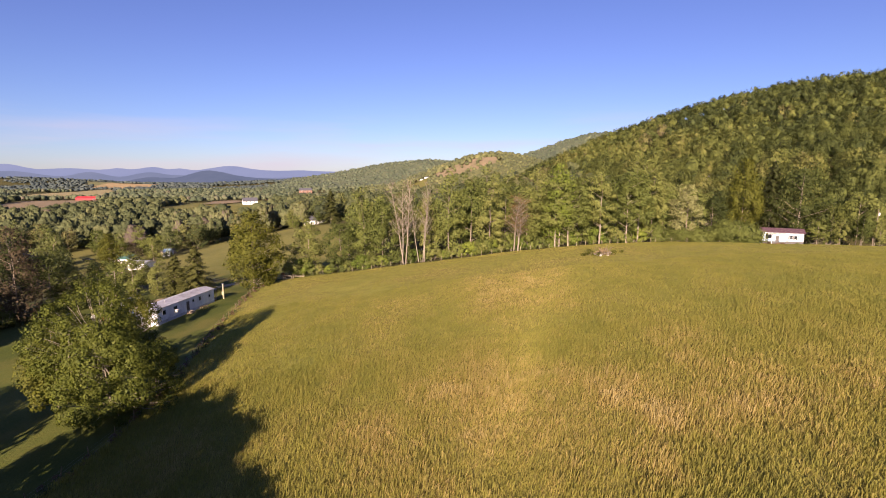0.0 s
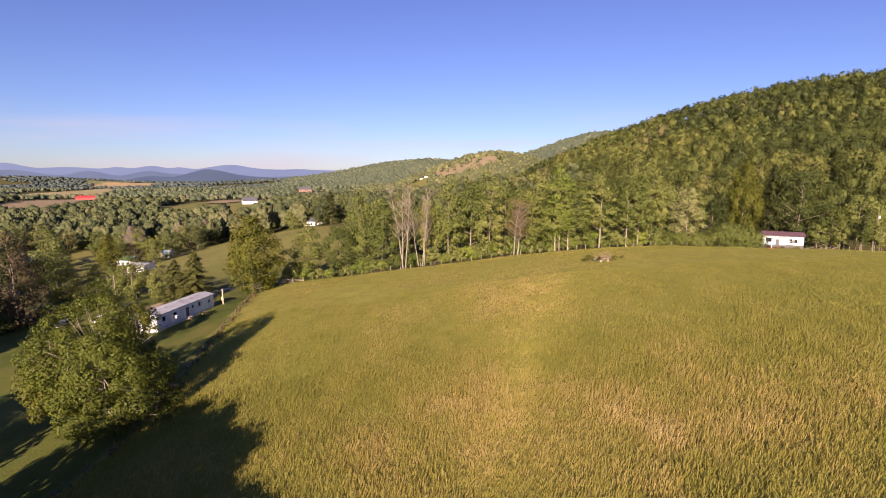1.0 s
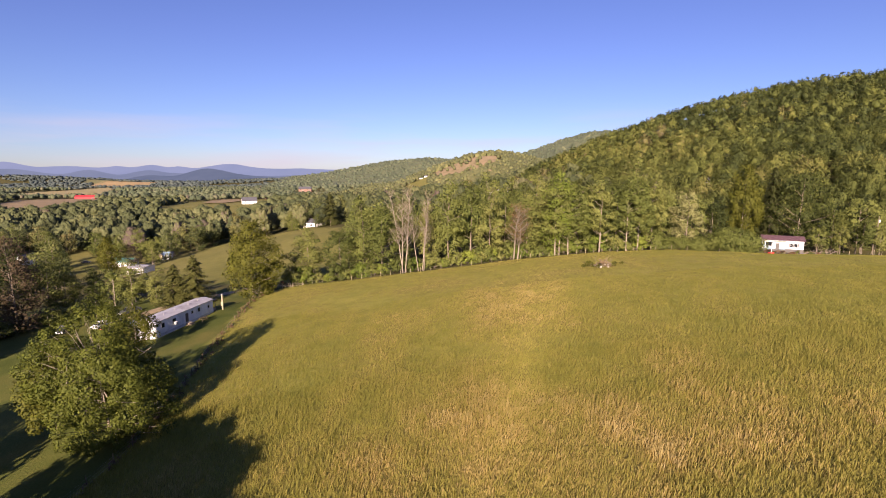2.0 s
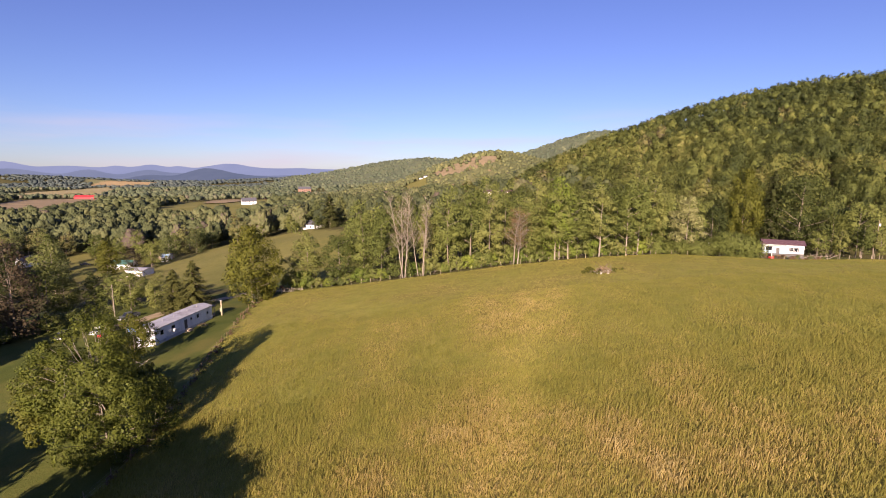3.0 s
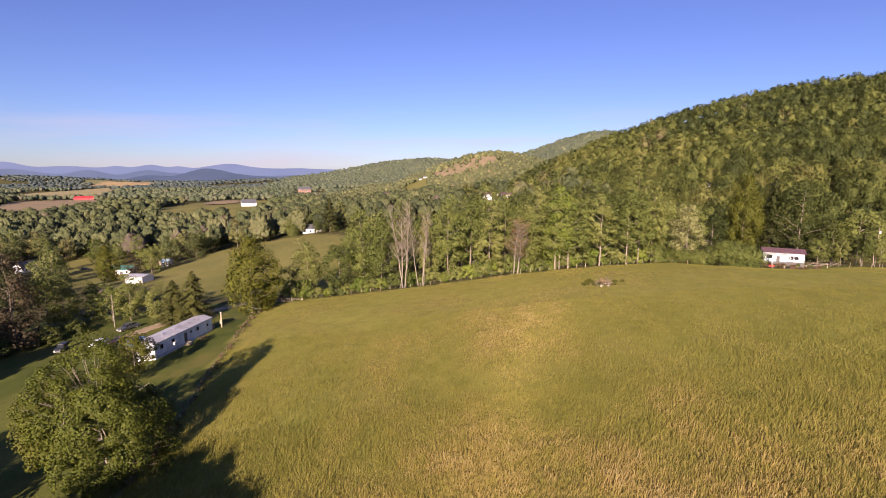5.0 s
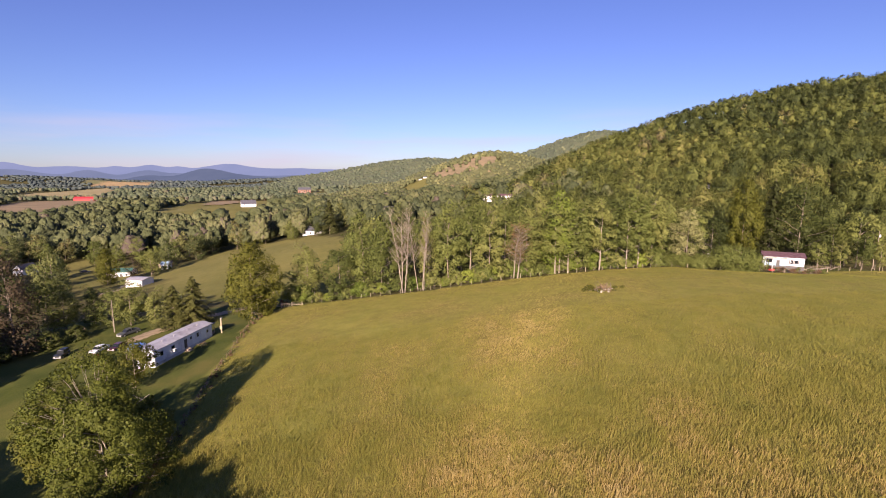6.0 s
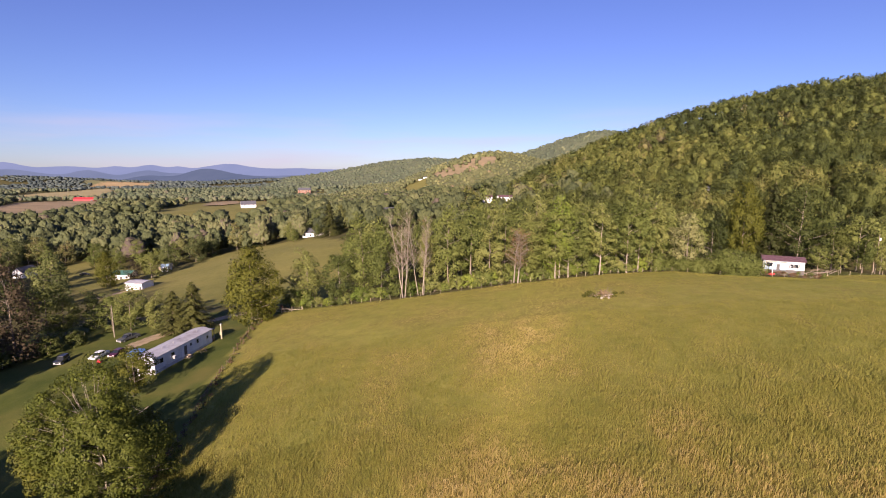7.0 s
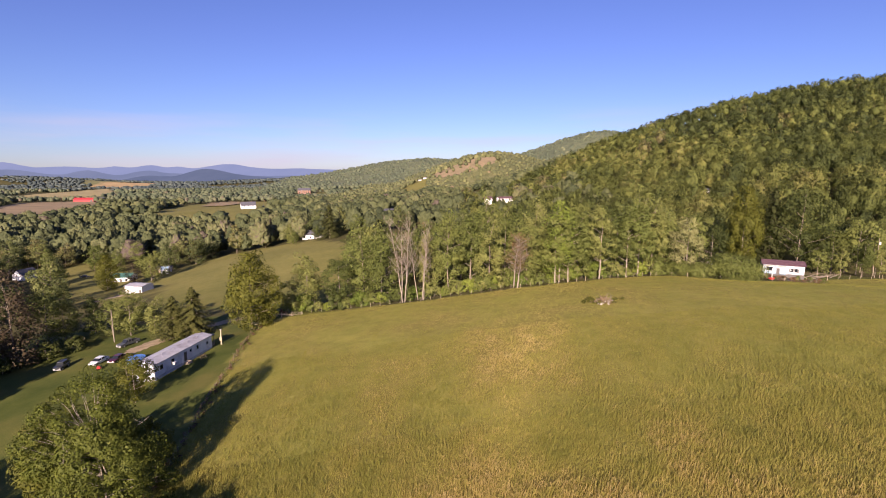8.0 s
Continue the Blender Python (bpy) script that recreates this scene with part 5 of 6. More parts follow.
    st = part("steps", box(bmesh.new(), 8.5, 9.8, -1.0, -0.12, -0.3, 0.5, 0.02), MAT_WOOD, root)
    part("tread", box(bmesh.new(), 8.5, 9.8, -1.35, -1.0, -0.3, 0.2, 0.02), MAT_WOOD, st)
    # small porch at the far end
    pc = part("porch_deck", box(bmesh.new(), ln + 0.05, ln + 2.3, 0.9, wd - 0.3, 0.05, 0.5, 0.02), MAT_WOOD, root)
    for x, y in ((ln + 2.2, 1.0), (ln + 2.2, wd - 0.4)):
        part("porch_post", box(bmesh.new(), x - 0.06, x + 0.06, y - 0.06, y + 0.06, -0.4, 2.6, 0.01), MAT_WOOD, pc)
    part("porch_roof", box(bmesh.new(), ln + 0.02, ln + 2.5, 0.7, wd - 0.1, 2.6, 2.7, 0.02), MAT_DOOR, pc)
    return tagged(root, "long white mobile home with a weathered grey metal roof", "mobile home")


mobile_home()

post_root = new("cream_post")
post_root.matrix_basis = pose(-53.9, 117.4, float(ground(-53.9, 117.4)))
part("shaft", box(bmesh.new(), -0.14, 0.14, -0.12, 0.12, -0.3, 3.7, 0.02), MAT_YELLOW, post_root)
part("meter_box", box(bmesh.new(), -0.28, 0.28, -0.32, -0.12, 1.0, 1.9, 0.03), MAT_YELLOW, post_root, "pale meter box")
part("cap", box(bmesh.new(), -0.2, 0.2, -0.18, 0.18, 3.7, 3.8, 0.01), MAT_TRIM, post_root)
tagged(post_root, "tall cream-painted meter post beside the mobile home", "meter post")

table = new("picnic_table")
table.matrix_basis = pose(-54.3, 108.3, float(ground(-54.3, 108.3)), 0, 0, 62)
for k in range(5):
    part("plank", box(bmesh.new(), -0.9, 0.9, -0.40 + k * 0.165, -0.25 + k * 0.165, 0.70, 0.75, 0.008), MAT_LOG, table)
for s in (-1, 1):
    part("bench", box(bmesh.new(), -0.9, 0.9, s * 0.75 - 0.13, s * 0.75 + 0.13, 0.42, 0.47, 0.008), MAT_LOG, table)
    for q in (-1, 1):
        part("leg", rod((q * 0.65, s * 0.72, 0), (q * 0.65, s * 0.25, 0.72), 0.045, sides=5), MAT_WOOD, table)
tagged(table, "weathered wooden picnic table on the lawn", "picnic table")


# ---- vehicles ----
def vehicle(name, x, y, turn, profile, cabin, width, paint, label, wheel=0.34, axles=(-1.4, 1.4), bed=None):
    """Profile: outline of the lower body along x, z; cabin: outline of the glass house. The nose looks towards +x."""
    root = new(name)
    z = float(ground(x, y))
    dx, dy = math.cos(radians(turn)), math.sin(radians(turn))
    tilt = math.degrees(math.atan2(float(ground(x + dx, y + dy)) - float(ground(x - dx, y - dy)), 2.0))
    root.matrix_basis = pose(x, y, z, 0, -tilt, turn)
    h = width / 2
    body = part("body", solid(profile, -h, h, 0.06), paint, root)
    bm = solid(cabin, -h * 0.86, h * 0.86, 0.03)
    zt = max(p[1] for p in cabin)
    for v in bm.verts:
        if v.co.z > zt - 0.2:
            v.co.y *= 0.86
    part("windows", bm, MAT_GLASS, root, "dark car windows")
    xs = [p[0] for p in cabin if p[1] > zt - 0.1]
    part("roof", box(bmesh.new(), min(xs) - 0.04, max(xs) + 0.04, -h * 0.75, h * 0.75, zt - 0.02, zt + 0.05, 0.025), paint, root)
    for s in (-1, 1):
        for k in range(2):
            t = (0.12, 0.52)[k]
            xa = min(p[0] for p in cabin) + (max(p[0] for p in cabin) - min(p[0] for p in cabin)) * (0.24 + 0.34 * k)
            part("pillar", rod((xa, s * h * 0.86, min(p[1] for p in cabin)), (xa, s * h * 0.76, zt), 0.045, sides=6), paint, root)
    for ax in axles:
        for s in (-1, 1):
            bm = bmesh.new()
            bmesh.ops.create_cone(bm, cap_ends=True, segments=20, radius1=wheel, radius2=wheel, depth=0.22, matrix=pose(ax, s * (h - 0.09), wheel, 90))
            tyre = part("wheel", bm, MAT_RUBBER, root)
            bm = bmesh.new()
            bmesh.ops.create_cone(bm, cap_ends=True, segments=14, radius1=wheel * 0.62, radius2=wheel * 0.5, depth=0.06, matrix=pose(ax, s * (h + 0.025), wheel, -90 * s))
            part("rim", bm, MAT_RIM, tyre)
    x0, x1 = min(p[0] for p in profile), max(p[0] for p in profile)
    for s in (-1, 1):
        part("headlight", box(bmesh.new(), x1 - 0.06, x1 + 0.02, s * h * 0.66 - 0.16, s * h * 0.66 + 0.16, 0.62, 0.78, 0.02), MAT_LAMP, root)
        part("tail_light", box(bmesh.new(), x0 - 0.02, x0 + 0.06, s * h * 0.74 - 0.12, s * h * 0.74 + 0.12, 0.68, 0.9, 0.02), MAT_TAIL, root)
    for xe in (x0, x1):
        part("bumper", box(bmesh.new(), xe - 0.07, xe + 0.07, -h * 0.94, h * 0.94, 0.36, 0.54, 0.04), MAT_TRIM, root)
    if bed:
        part("bed", box(bmesh.new(), bed[0], bed[1], -h * 0.78, h * 0.78, bed[2], bed[2] + 0.02), MAT_DOOR, root, "open dark cargo bed")
    return tagged(root, label, "car", "parked vehicles in the yard")


SEDAN = [(-2.35, 0.35), (2.35, 0.35), (2.4, 0.72), (1.2, 0.92), (-1.6, 0.98), (-2.4, 0.92)]
SEDAN_TOP = [(-1.75, 0.95), (1.25, 0.92), (0.45, 1.42), (-1.05, 1.44)]
TRUCK = [(-2.7, 0.5), (2.7, 0.5), (2.75, 0.95), (1.35, 1.10), (-0.85, 1.12), (-0.9, 1.14), (-2.75, 1.14)]
TRUCK_TOP = [(-0.95, 1.1), (1.3, 1.08), (0.6, 1.72), (-0.8, 1.74)]
JEEP = [(-1.9, 0.5), (1.9, 0.5), (1.95, 1.02), (0.7, 1.12), (-1.95, 1.12)]
JEEP_TOP = [(-1.8, 1.1), (0.65, 1.1), (0.4, 1.78), (-1.75, 1.78)]
vehicle("pickup_truck", -84.7, 129.6, -112, TRUCK, TRUCK_TOP, 1.9, PAINT_GREY, "dark grey pickup truck parked on the gravel drive", 0.4, (-1.75, 1.75), (-2.65, -0.98, 1.13))
vehicle("car", -82.6, 115.2, -94, SEDAN, SEDAN_TOP, 1.8, PAINT_WHITE, "white saloon car parked on the lawn")
vehicle("car", -78.3, 115.6, -94, SEDAN, SEDAN_TOP, 1.8, PAINT_MAROON, "dark red saloon car parked beside the white one")
vehicle("off_road_car", -91.6, 115.0, -80, JEEP, JEEP_TOP, 1.8, PAINT_BLACK, "black off-road car parked on the lawn", 0.42, (-1.2, 1.25))
vehicle("car", -206, 280, 20, SEDAN, SEDAN_TOP, 1.8, PAINT_BLACK, "dark car parked beyond the trees")

tarp = new("covered_pool")
tarp.matrix_basis = pose(-72.4, 113.4, float(ground(-72.4, 113.4)), 0, 0, 80)
bm = bmesh.new()
bmesh.ops.create_cone(bm, cap_ends=True, segments=24, radius1=1.85, radius2=1.85, depth=1.2, matrix=Matrix.Translation((0, 0, 0.45)))
part("pool_wall", bm, MAT_BLUE, tarp)
bm = bmesh.new()
bmesh.ops.create_circle(bm, cap_ends=False, segments=24, radius=1.93, matrix=Matrix.Translation((0, 0, 1.0)))
ring = list(bm.verts)
mid_v = bm.verts.new((0, 0, 0.98))
upper = [bm.verts.new((v.co.x, v.co.y, 1.1)) for v in ring]
for k in range(24):
    n = (k + 1) % 24
    bm.faces.new((ring[k], ring[n], upper[n], upper[k]))
    bm.faces.new((upper[k], upper[n], mid_v))
part("cover", bm, MAT_BLUE, tarp, "bright blue pool cover")
tagged(tarp, "round pool with a bright blue cover", "pool")

toy = new("ride_on_mower")
toy.matrix_basis = pose(-79.6, 110.9, float(ground(-79.6, 110.9)), 0, 0, -60)
part("hood", box(bmesh.new(), 0.1, 0.95, -0.32, 0.32, 0.35, 0.85, 0.08), MAT_REDPAINT, toy)
part("deck", box(bmesh.new(), -0.75, 0.5, -0.52, 0.52, 0.12, 0.3, 0.05), MAT_REDPAINT, toy)
part("seat", box(bmesh.new(), -0.7, -0.25, -0.25, 0.25, 0.55, 0.95, 0.08), MAT_DOOR, toy)
for wx, r in ((-0.5, 0.27), (0.68, 0.2)):
    for s in (-1, 1):
        bm = bmesh.new()
        bmesh.ops.create_cone(bm, cap_ends=True, segments=14, radius1=r, radius2=r, depth=0.18, matrix=pose(wx, s * 0.45, r, 90))
        part("wheel", bm, MAT_RUBBER, toy)
tagged(toy, "red ride-on mower standing by the cars", "mower")

# ---- houses and sheds ----
gabled_house("house", 110.0, 159.2, -27, 12.6, 7.4, 3.35, 1.0, MAT_OLDWHITE, MAT_MAROON, "weathered white and pale blue house with a maroon roof",
             windows=((-4.2, 1.1, 2.2, 1.4), (2.6, 1.0, 0.9, 1.3), (3.9, 1.0, 0.9, 1.3)), doors=((-1.6, 0.95, 2.1),), overhang=0.45, sink=2.9, z=8.4)
bpy.data.objects["house"].scale = (0.88, 0.88, 0.92)
house_front = bpy.data.objects["house"]
for x0, x1 in ((-6.28, -5.4), (-3.0, -2.15), (-1.05, 0.9)):
    part("porch_panel", box(bmesh.new(), x0, x1, -3.84, -3.71, 0.1, 3.1, 0.01), MAT_PALEBLUE, house_front, "pale blue weathered porch panel")
part("porch_panel", box(bmesh.new(), -5.4, -3.0, -3.84, -3.71, 0.1, 1.0, 0.01), MAT_PALEBLUE, house_front, "pale blue weathered porch panel")
part("foundation", box(bmesh.new(), -6.32, 6.32, -3.80, -3.70, -2.2, 0.3, 0.01), MAT_DOOR, house_front, "dark weathered skirting boards")
part("porch_beam", box(bmesh.new(), -6.3, 0.95, -3.95, -3.84, 2.74, 2.96, 0.01), MAT_WOOD, house_front, "dark porch beam")
for x0 in (-6.2, -5.35, -3.05, 0.95):
    part("porch_upright", box(bmesh.new(), x0 - 0.07, x0 + 0.07, -3.95, -3.84, 0.3, 2.74, 0.01), MAT_WHITE, house_front)
for x0 in (1.9, 3.25, 4.6):
    part("shutter", box(bmesh.new(), x0 - 0.14, x0 + 0.14, -3.82, -3.73, 1.0, 2.3, 0.01), MAT_DOOR, house_front, "dark window shutter")
rng_h = np.random.default_rng(83)
for k in range(9):
    x0, z0 = rng_h.uniform(1.1, 5.8), rng_h.uniform(0.4, 2.7)
    part("bare_board", box(bmesh.new(), x0, x0 + rng_h.uniform(0.15, 0.6), -3.74, -3.70, z0, z0 + rng_h.uniform(0.1, 0.3)), MAT_TRIM, house_front, "board with worn grey paint")
wing = new("porch_roof_post")
wing.matrix_basis = pose(104.6, 155.6, float(ground(104.6, 155.6)) + 0.35, 0, 0, 8)
part("shaft", box(bmesh.new(), -0.07, 0.07, -0.07, 0.07, -0.4, 3.6, 0.01), MAT_WHITE, wing)
part("foot", box(bmesh.new(), -0.15, 0.15, -0.15, 0.15, -0.4, 0.1, 0.01), MAT_BRICK, wing)
tagged(wing, "white porch post on a brick foot", "porch post")
tank = new("red_wheelbarrow")
tank.matrix_basis = pose(103.6, 154.2, float(ground(103.6, 154.2)), 0, 0, 20)
part("tray", solid([(-0.7, 0.45), (0.5, 0.45), (0.85, 0.95), (-0.9, 0.95)], -0.45, 0.45, 0.03), MAT_REDPAINT, tank)
for s in (-0.3, 0.3):
    part("handle", rod((-1.5, s, 0.62), (0.9, s * 0.5, 0.3), 0.03), MAT_WOOD, tank)
bm = bmesh.new()
bmesh.ops.create_cone(bm, cap_ends=True, segments=14, radius1=0.24, radius2=0.24, depth=0.12, matrix=pose(0.9, 0, 0.24, 90))
part("wheel", bm, MAT_RUBBER, tank)
tagged(tank, "bright red barrow in front of the white house", "wheelbarrow")

gabled_house("shed", 126.5, 221, 2, 7.2, 4.5, 2.4, 0.8, MAT_WOOD, MAT_SLATE, "small dark shed with white posts in the woods", windows=((-1.6, 0.9, 1.1, 1.1), (1.8, 0.9, 1.1, 1.1)), category="shed")
gabled_house("shed", 112, 203, 20, 3.2, 2.6, 2.2, 0.7, MAT_WHITE, MAT_SLATE, "small white shed among bushes", doors=((0, 0.8, 1.9),), category="shed")
gabled_house("garage", -138.2, 221.5, -10, 8.6, 7.0, 3.4, 0.55, MAT_WHITE, MAT_ROOF_METAL, "long white garage with a pale metal roof in the valley", doors=((3.4, 1.0, 2.1),), category="garage")
gabled_house("shed", -157, 277, -6, 4.0, 4.0, 3.0, 1.2, MAT_SIDING, MAT_PALEBLUE, "small pale blue and white shed on the mown field", doors=((0, 1.2, 2.0),), category="shed")
gabled_house("shed", -163, 288, 12, 7, 5, 2.6, 1.0, MAT_WOOD, MAT_SLATE, "dark wooden shed beside the mown field", category="shed")
gabled_house("house", -175.5, 268, 4, 10.5, 7.5, 3.0, 1.6, MAT_WHITE, MAT_GREEN_ROOF, "small white house with a green metal roof", windows=((-3.2, 1.0, 1.0, 1.2), (3.2, 1.0, 1.0, 1.2)), doors=((0.4, 1.6, 2.1),))
gabled_house("house", -239, 279, 84, 9.5, 6.5, 3.2, 2.6, MAT_WHITE, MAT_SLATE, "white gabled house with a dark roof among trees", windows=((-2.8, 1.0, 0.9, 1.2), (2.8, 1.0, 0.9, 1.2)))
gabled_house("house", -85, 324, -22, 12, 8, 3.4, 2.4, MAT_WHITE, MAT_SLATE, "white house with a dark roof beside a large conifer", windows=((-4, 1.1, 1.1, 1.3), (0.5, 1.1, 1.1, 1.3), (4, 1.1, 1.1, 1.3)))
gabled_house("house", -295, 752, 28, 21, 11, 5.0, 5.2, MAT_WHITE, MAT_SLATE, "large white farmhouse on a green rise", windows=tuple((k * 6.0, z0, 0.9, 1.4) for k in (-1, 0, 1) for z0 in (0.8, 3.2)), chimney=True)
gabled_house("barn", -899, 1246, 1, 50, 14, 7.0, 4.0, MAT_RED, MAT_RED, "long red metal barn in the valley", doors=((20, 6, 5.5),), category="barn")
gabled_house("barn", -861, 1250, 1, 16, 14, 7.5, 4.5, MAT_DOOR, MAT_SLATE, "dark barn end beside the red barn", category="barn")
gabled_house("shed", -842, 1243, 1, 12, 9, 4, 2, MAT_WHITE, MAT_ROOF_METAL, "white outbuilding beside the red barn", category="shed")
gabled_house("house", -452, 1625, 10, 40, 18, 13, 7, MAT_BRICK, MAT_SLATE, "large brick-red building far down the valley", windows=tuple((k * 7.0, z0, 2.2, 2.6) for k in (-2, -1, 0, 1, 2) for z0 in (1.5, 5.4, 9.4)))
for x, y, t, ln in ((-451, 1282, 12, 20), (-474, 1300, -8, 16)):
    gabled_house("house", x, y, t, ln, 10, 5.5, 3.2, MAT_BRICK, MAT_SLATE, "brick house at the top of a green rise", windows=((-ln * 0.28, 1.2, 1.4, 1.7), (0, 1.2, 1.4, 1.7), (ln * 0.28, 1.2, 1.4, 1.7)), group="brick houses in the valley")
for x, y, t, ln in ((-88, 527, 10, 13), (-73, 507, -20, 10), (-58, 552, 15, 14)):
    gabled_house("house", x, y, t, ln, 8, 3.6, 2.2, MAT_WHITE, MAT_SLATE, "white house among the valley trees", windows=((-3, 1, 1.2, 1.4), (0, 1, 1.2, 1.4), (3, 1, 1.2, 1.4)), group="white houses in the valley")
for x, y, t, ln in ((41, 455, 6, 8), (57, 455, 14, 13)):
    gabled_house("house", x, y, t, ln, 7, 2.7, 1.4, MAT_WHITE, MAT_MAROON, "white house standing above the woods", windows=((-ln * 0.28, 1.1, 1.1, 1.3), (ln * 0.28, 1.1, 1.1, 1.3)), group="white houses above the woods", z=float(ground(x, y)) + 2.6, sink=3.4)
for x, y, t in ((178, 340, 5),):
    gabled_house("house", x, y, t, 6, 5, 3.2, 1.6, MAT_WHITE, MAT_SLATE, "white cabin half hidden on the wooded hill", windows=((-1.8, 1, 1, 1.2), (1.8, 1, 1, 1.2)))
for x, y, t, ln in ((-202, 506, 30, 9), (-153, 387, 10, 6), (-128, 392, 60, 6), (-729, 1716, 10, 26), (-640, 1500, 0, 24), (-611, 1424, 10, 20), (-405, 1267, 4, 25), (-47, 1374, 10, 11), (-60, 1366, -8, 9)):
    gabled_house("house", x, y, t, ln, ln * 0.6, 3.2 + ln * 0.06, 1.8, MAT_WHITE, MAT_SLATE, "small white house far down the valley", windows=((-ln * 0.25, 1, 1.1, 1.3), (ln * 0.25, 1, 1.1, 1.3)), group="small white houses in the valley")


# ---- poles, fences, brush ----
def utility_pole(x, y, h, turn, label, arms=True, canned=True):
    root = new("utility_pole")
    root.matrix_basis = pose(x, y, float(ground(x, y)), 0, 0, turn)
    part("shaft", rod((0, 0, -0.5), (0, 0, h), 0.15, 0.10, 10), MAT_BARK_GREY, root)
    if arms:
        arm = part("crossarm", box(bmesh.new(), -1.1, 1.1, -0.06, 0.06, h - 0.75, h - 0.6, 0.01), MAT_WOOD, root)
        for ix in (-0.95, -0.3, 0.3, 0.95):
            part("insulator", rod((ix, 0, h - 0.6), (ix, 0, h - 0.42), 0.05, 0.035, 6), MAT_WHITE, arm)
    if not canned:
        return tagged(root, label, "utility pole", "utility poles")
    can = part("transformer", rod((0.3, -0.1, h - 2.2), (0.3, -0.1, h - 1.3), 0.24, 0.24, 12), MAT_SIDING, root, "pale transformer can")
    part("bushing", rod((0.3, -0.1, h - 1.3), (0.3, -0.1, h - 1.1), 0.04, 0.03, 6), MAT_TRIM, can)
    return tagged(root, label, "utility pole", "utility poles")


utility_pole(-91.8, 134.5, 9.2, 20, "brown wooden utility pole beside the gravel drive", False, False)
utility_pole(152.0, 172, 14.0, -10, "brown wooden utility pole behind the yard", False)


def fence(line, gap, label, post_h=1.3, mat=None):
    root = new("wire_fence")
    x0, y0 = line[0]
    z0 = float(ground(x0, y0))
    root.matrix_basis = pose(x0, y0, z0)
    rng = np.random.default_rng(int(abs(x0) * 10))
    shared = []
    for k in range(4):
        bm = rod((0, 0, -0.3), (rng.normal(0, 0.04), rng.normal(0, 0.04), post_h * rng.uniform(0.9, 1.12)), rng.uniform(0.05, 0.08), 0.05, 7)
        me = bpy.data.meshes.new("post")
        bm.to_mesh(me)
        bm.free()
        me.materials.append(mat or MAT_POST)
        shared.append(me)
    pts = along(line, gap)
    for x, y, _ in pts:
        ob = new("post", shared[rng.integers(0, 4)])
        ob.parent = root
        ob.matrix_basis = pose(x - x0, y - y0, float(ground(x, y)) - z0, rng.normal(0, 3), rng.normal(0, 3), rng.uniform(0, 360))
    for h in (0.35, 0.7, 1.05):
        p = np.array([(x - x0, y - y0, float(ground(x, y)) - z0 + h) for x, y, _ in pts])
        v, f = tube(p, np.full(len(p), 0.006), 3)
        w = new("wire", np_mesh("wire", v, f, [MAT_WIRE]))
        w.parent = root
    return tagged(root, label, "fence", "fences round the meadow")


fence(FENCE_TOP, 2.9, "wire fence with pale wooden posts along the wood")
fence(FENCE_EAST, 4.6, "wire fence with wooden posts before the white house")
fence(FENCE_SIDE, 3.4, "wire fence with dark weathered posts beside the lawn", mat=MAT_LOG)

gate = new("rail_gate")
gate.matrix_basis = pose(-46.6, 139.9, float(ground(-46.6, 139.9)), 0, 0, 6)
for x in (-3.0, 0.0, 3.0, 6.0):
    part("post", rod((x, 0, -0.3), (x, 0, 1.5), 0.11, 0.09, 7), MAT_POST, gate)
for z in (0.45, 0.85, 1.25):
    part("rail", rod((-3.1, -0.1, z), (6.1, -0.1, z + 0.04), 0.06, 0.05, 6), MAT_POST, gate)
tagged(gate, "pale wooden rail fence at the meadow corner", "rail fence")

drape("dry_bank", [(96, 168), (96, 187), (118, 190), (142, 190), (146, 176), (128, 172)], MAT_STRAW, 0.08, "dry brown bank of old grass behind the house", 1.5)
drape("drive", [(-80.5, 119.5), (-81.5, 125), (-78.5, 132), (-73, 138.5), (-66, 147), (-62, 153), (-56, 152), (-58, 146), (-65, 139), (-71, 132), (-75.5, 125), (-77.5, 120)], MAT_GRAVEL, 0.06, "pale gravel drive behind the mobile home", 0.7)
drape("drive", [(-150, 205), (-146, 216), (-156, 238), (-163, 252), (-159, 253), (-151, 238), (-141, 215), (-146, 204)], MAT_GRAVEL, 0.06, "pale gravel track to the garage", 1.2)


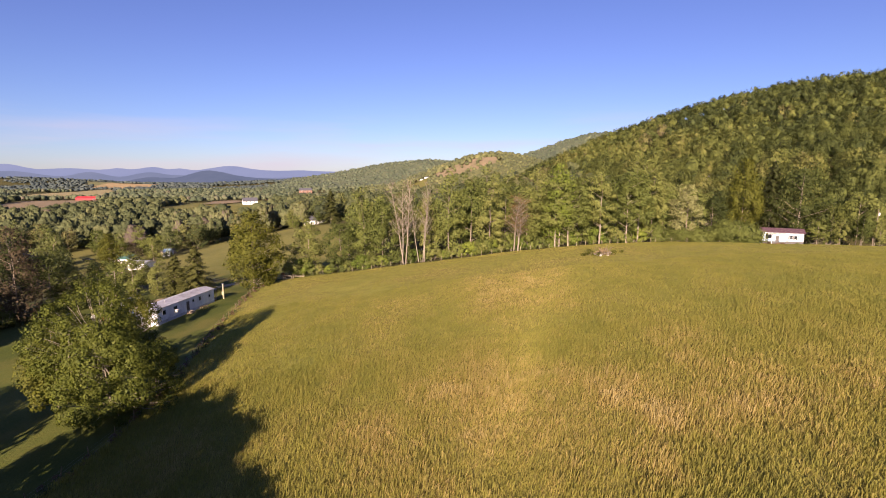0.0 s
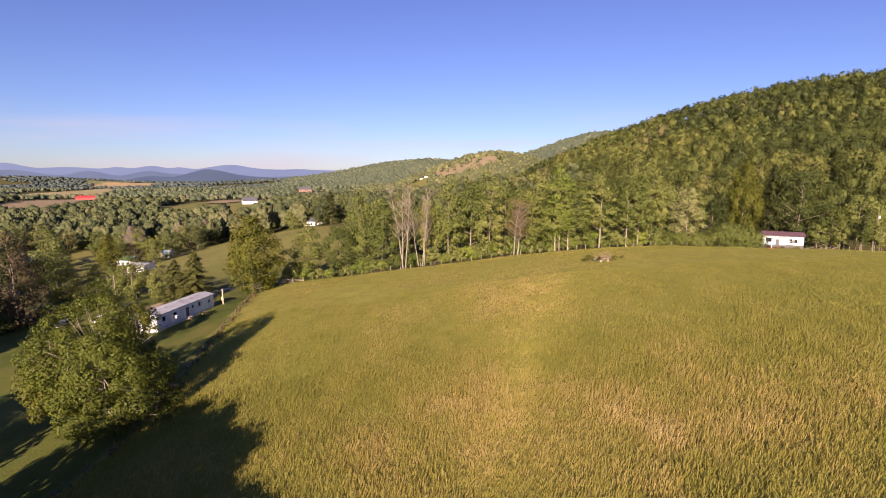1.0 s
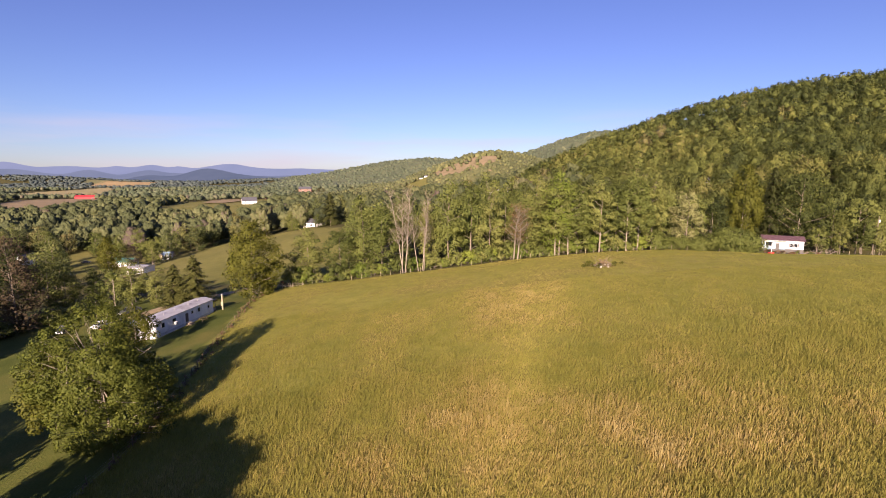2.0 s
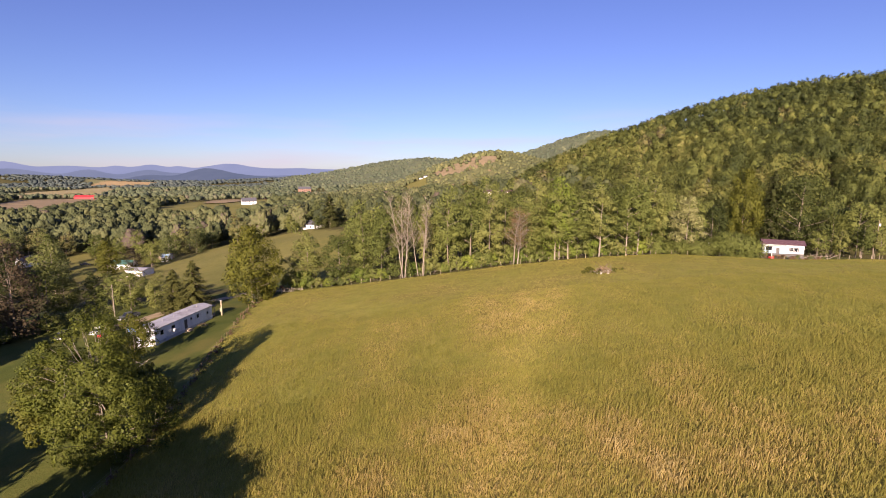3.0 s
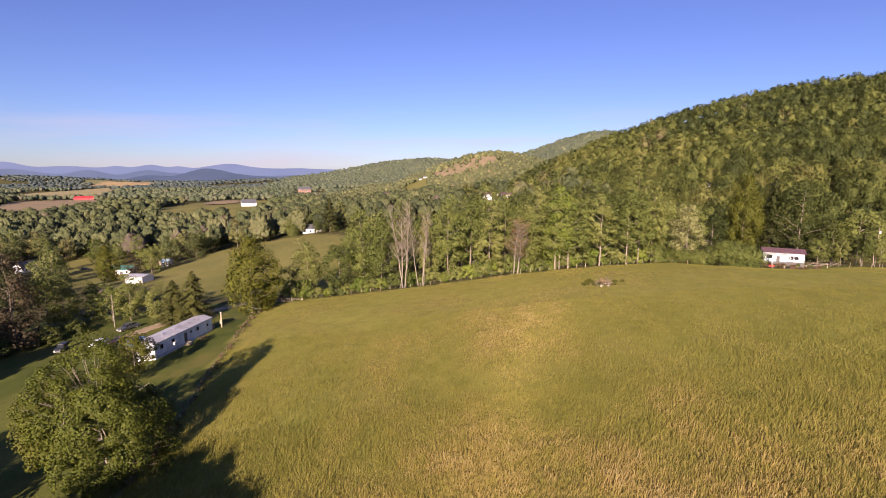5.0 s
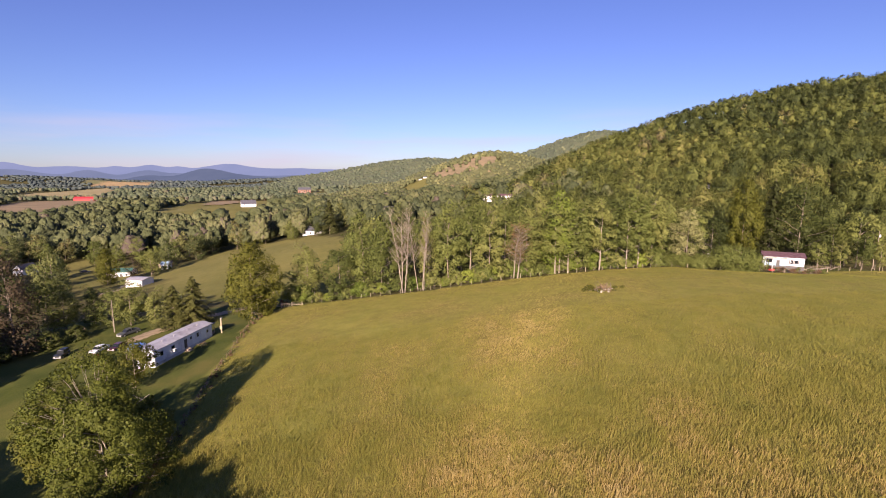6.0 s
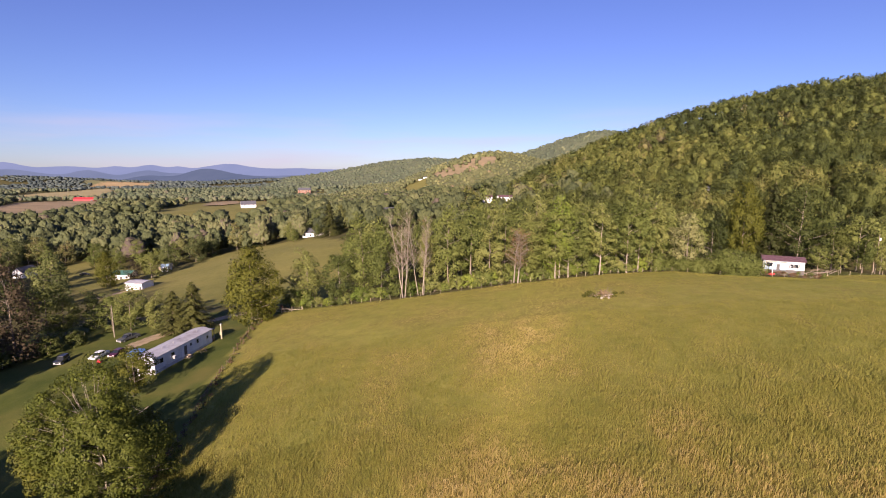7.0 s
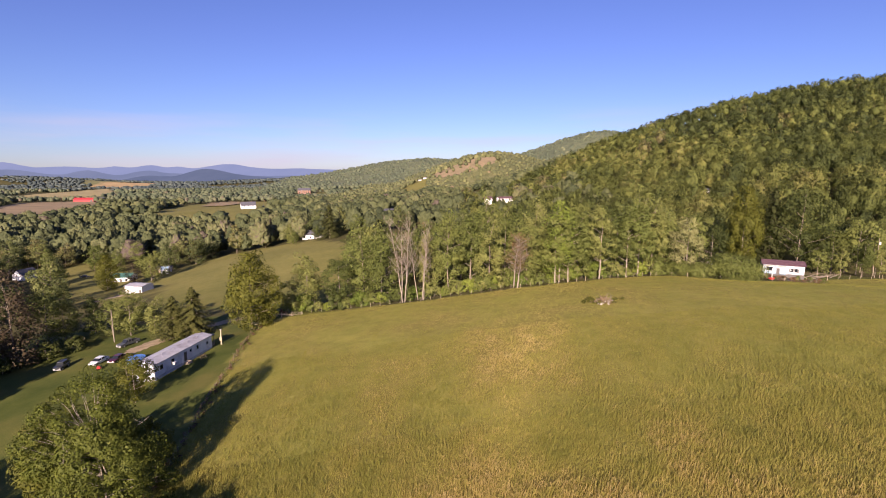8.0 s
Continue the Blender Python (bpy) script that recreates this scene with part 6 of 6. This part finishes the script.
def brush_pile():
    root = new("brush_pile")
    root.matrix_basis = pose(36.6, 111.2, float(ground(36.6, 111.2)))
    rng = np.random.default_rng(71)
    for k in range(30):
        a, d = rng.uniform(0, 6.28), rng.uniform(0, 2.1)
        c = np.array([math.cos(a) * d * 1.15, math.sin(a) * d * 0.7, 0.2 + rng.uniform(0, 1.35) * (1 - d / 2.4)])
        w = rng.normal(0, 1, 3) * [1, 1, 0.35]
        w = w / np.linalg.norm(w) * rng.uniform(0.5, 1.3)
        part("log", rod(c - w, c + w, rng.uniform(0.05, 0.15), rng.uniform(0.03, 0.1), 7), MAT_LOG, root)
    for k in range(16):
        a, d = rng.uniform(0, 6.28), rng.uniform(0.3, 2.6)
        bm = bmesh.new()
        bmesh.ops.create_icosphere(bm, subdivisions=2, radius=rng.uniform(0.14, 0.28))
        for v in bm.verts:
            v.co *= rng.uniform(0.8, 1.15)
        part("stone", bm, MAT_STONE, root, m=pose(math.cos(a) * d, math.sin(a) * d * 0.7, 0.16 + 0.5 * max(0.0, 1 - d / 1.6)))
    for k in range(16):
        a = rng.uniform(0, 6.28)
        foot = np.array([math.cos(a) * 1.6, math.sin(a) * 1.1, 0.2])
        part("branch", rod(foot, foot + rng.normal(0, 0.6, 3) + [0, 0, rng.uniform(0.8, 2.0)], 0.035, 0.012, 5), MAT_BARK, root)
    return tagged(root, "heap of weathered logs, stones and branches in the meadow", "brush pile")


brush_pile()
for x, y, s in [(34.0, 112.2, 0.28), (39.4, 112.6, 0.16), (38.4, 110.0, 0.14), (41.2, 112.8, 0.13), (35.2, 109.9, 0.14), (36.8, 113.2, 0.2), (32.4, 112.6, 0.14)]:
    plant("bush", BUSH_OLIVE, x, y, s, x * 31, "low weeds round the brush pile", "bush", "weeds round the brush pile", wide=1.3)

# rust-coloured weeds along the side fence
WEED = broadleaf(31, 2.2, 1.3, 0.1, 15, 26, 0.15, MAT_BARK, MAT_WEED_DRY, stems=4, low=0.3)
WEED_GREEN = broadleaf(32, 2.2, 1.3, 0.1, 15, 26, 0.15, MAT_BARK, MAT_LEAF, stems=4, low=0.3)
rng_w = np.random.default_rng(72)
for k, (x, y, a) in enumerate(along(FENCE_SIDE[1:] + [(-48.5, 132)], 0.85)):
    plant("weed", WEED if k % 4 else WEED_GREEN, x + rng_w.normal(0, 0.45), y + rng_w.normal(0, 0.5), rng_w.uniform(0.16, 0.34), k * 73,
          "rusty brown weeds along the side fence" if k % 4 else "green weeds along the side fence", "weed", "weeds along the side fence")

for k in range(16):
    x, y = 103.0 + k * 0.95, 157.6 - k * 0.46 + rng_w.normal(0, 0.4)
    plant("weed", WEED if k % 3 else WEED_GREEN, x, y, rng_w.uniform(0.5, 0.95), k * 61, "tall dry weeds in front of the white house" if k % 3 else "tall green weeds in front of the white house", "weed", "weeds before the white house")

for k, (x, y, sz) in enumerate([(-49.0, 140.5, 1.1), (-50.6, 142.0, 0.9), (-47.4, 142.8, 1.0)]):
    plant("weed", WEED, x, y, sz, k * 80, "rusty brown scrub beside the rail fence", "weed", "scrub beside the rail fence")

# fallen limbs beside the white house
for k, (x, y, t, ln) in enumerate([(121, 162, 20, 7), (126, 163, -15, 6), (124, 160.5, 5, 8), (131, 164, 25, 5)]):
    limb = new("fallen_limb")
    limb.matrix_basis = pose(x, y, float(ground(x, y)) + 0.25, 0, -4, t)
    part("stem", rod((-ln / 2, 0, 0), (ln / 2, 0.3, 0.5), 0.16, 0.06, 7), MAT_BARK, limb)
    for b in range(6):
        s = -ln / 2 + ln * (0.3 + 0.11 * b)
        part("branch", rod((s, 0, 0.2), (s + 0.9, (-1) ** b * 1.1, 0.9 + 0.12 * b), 0.06, 0.02, 5), MAT_BARK, limb)
    tagged(limb, "grey fallen tree limb beside the white house", "fallen limb", "fallen limbs")
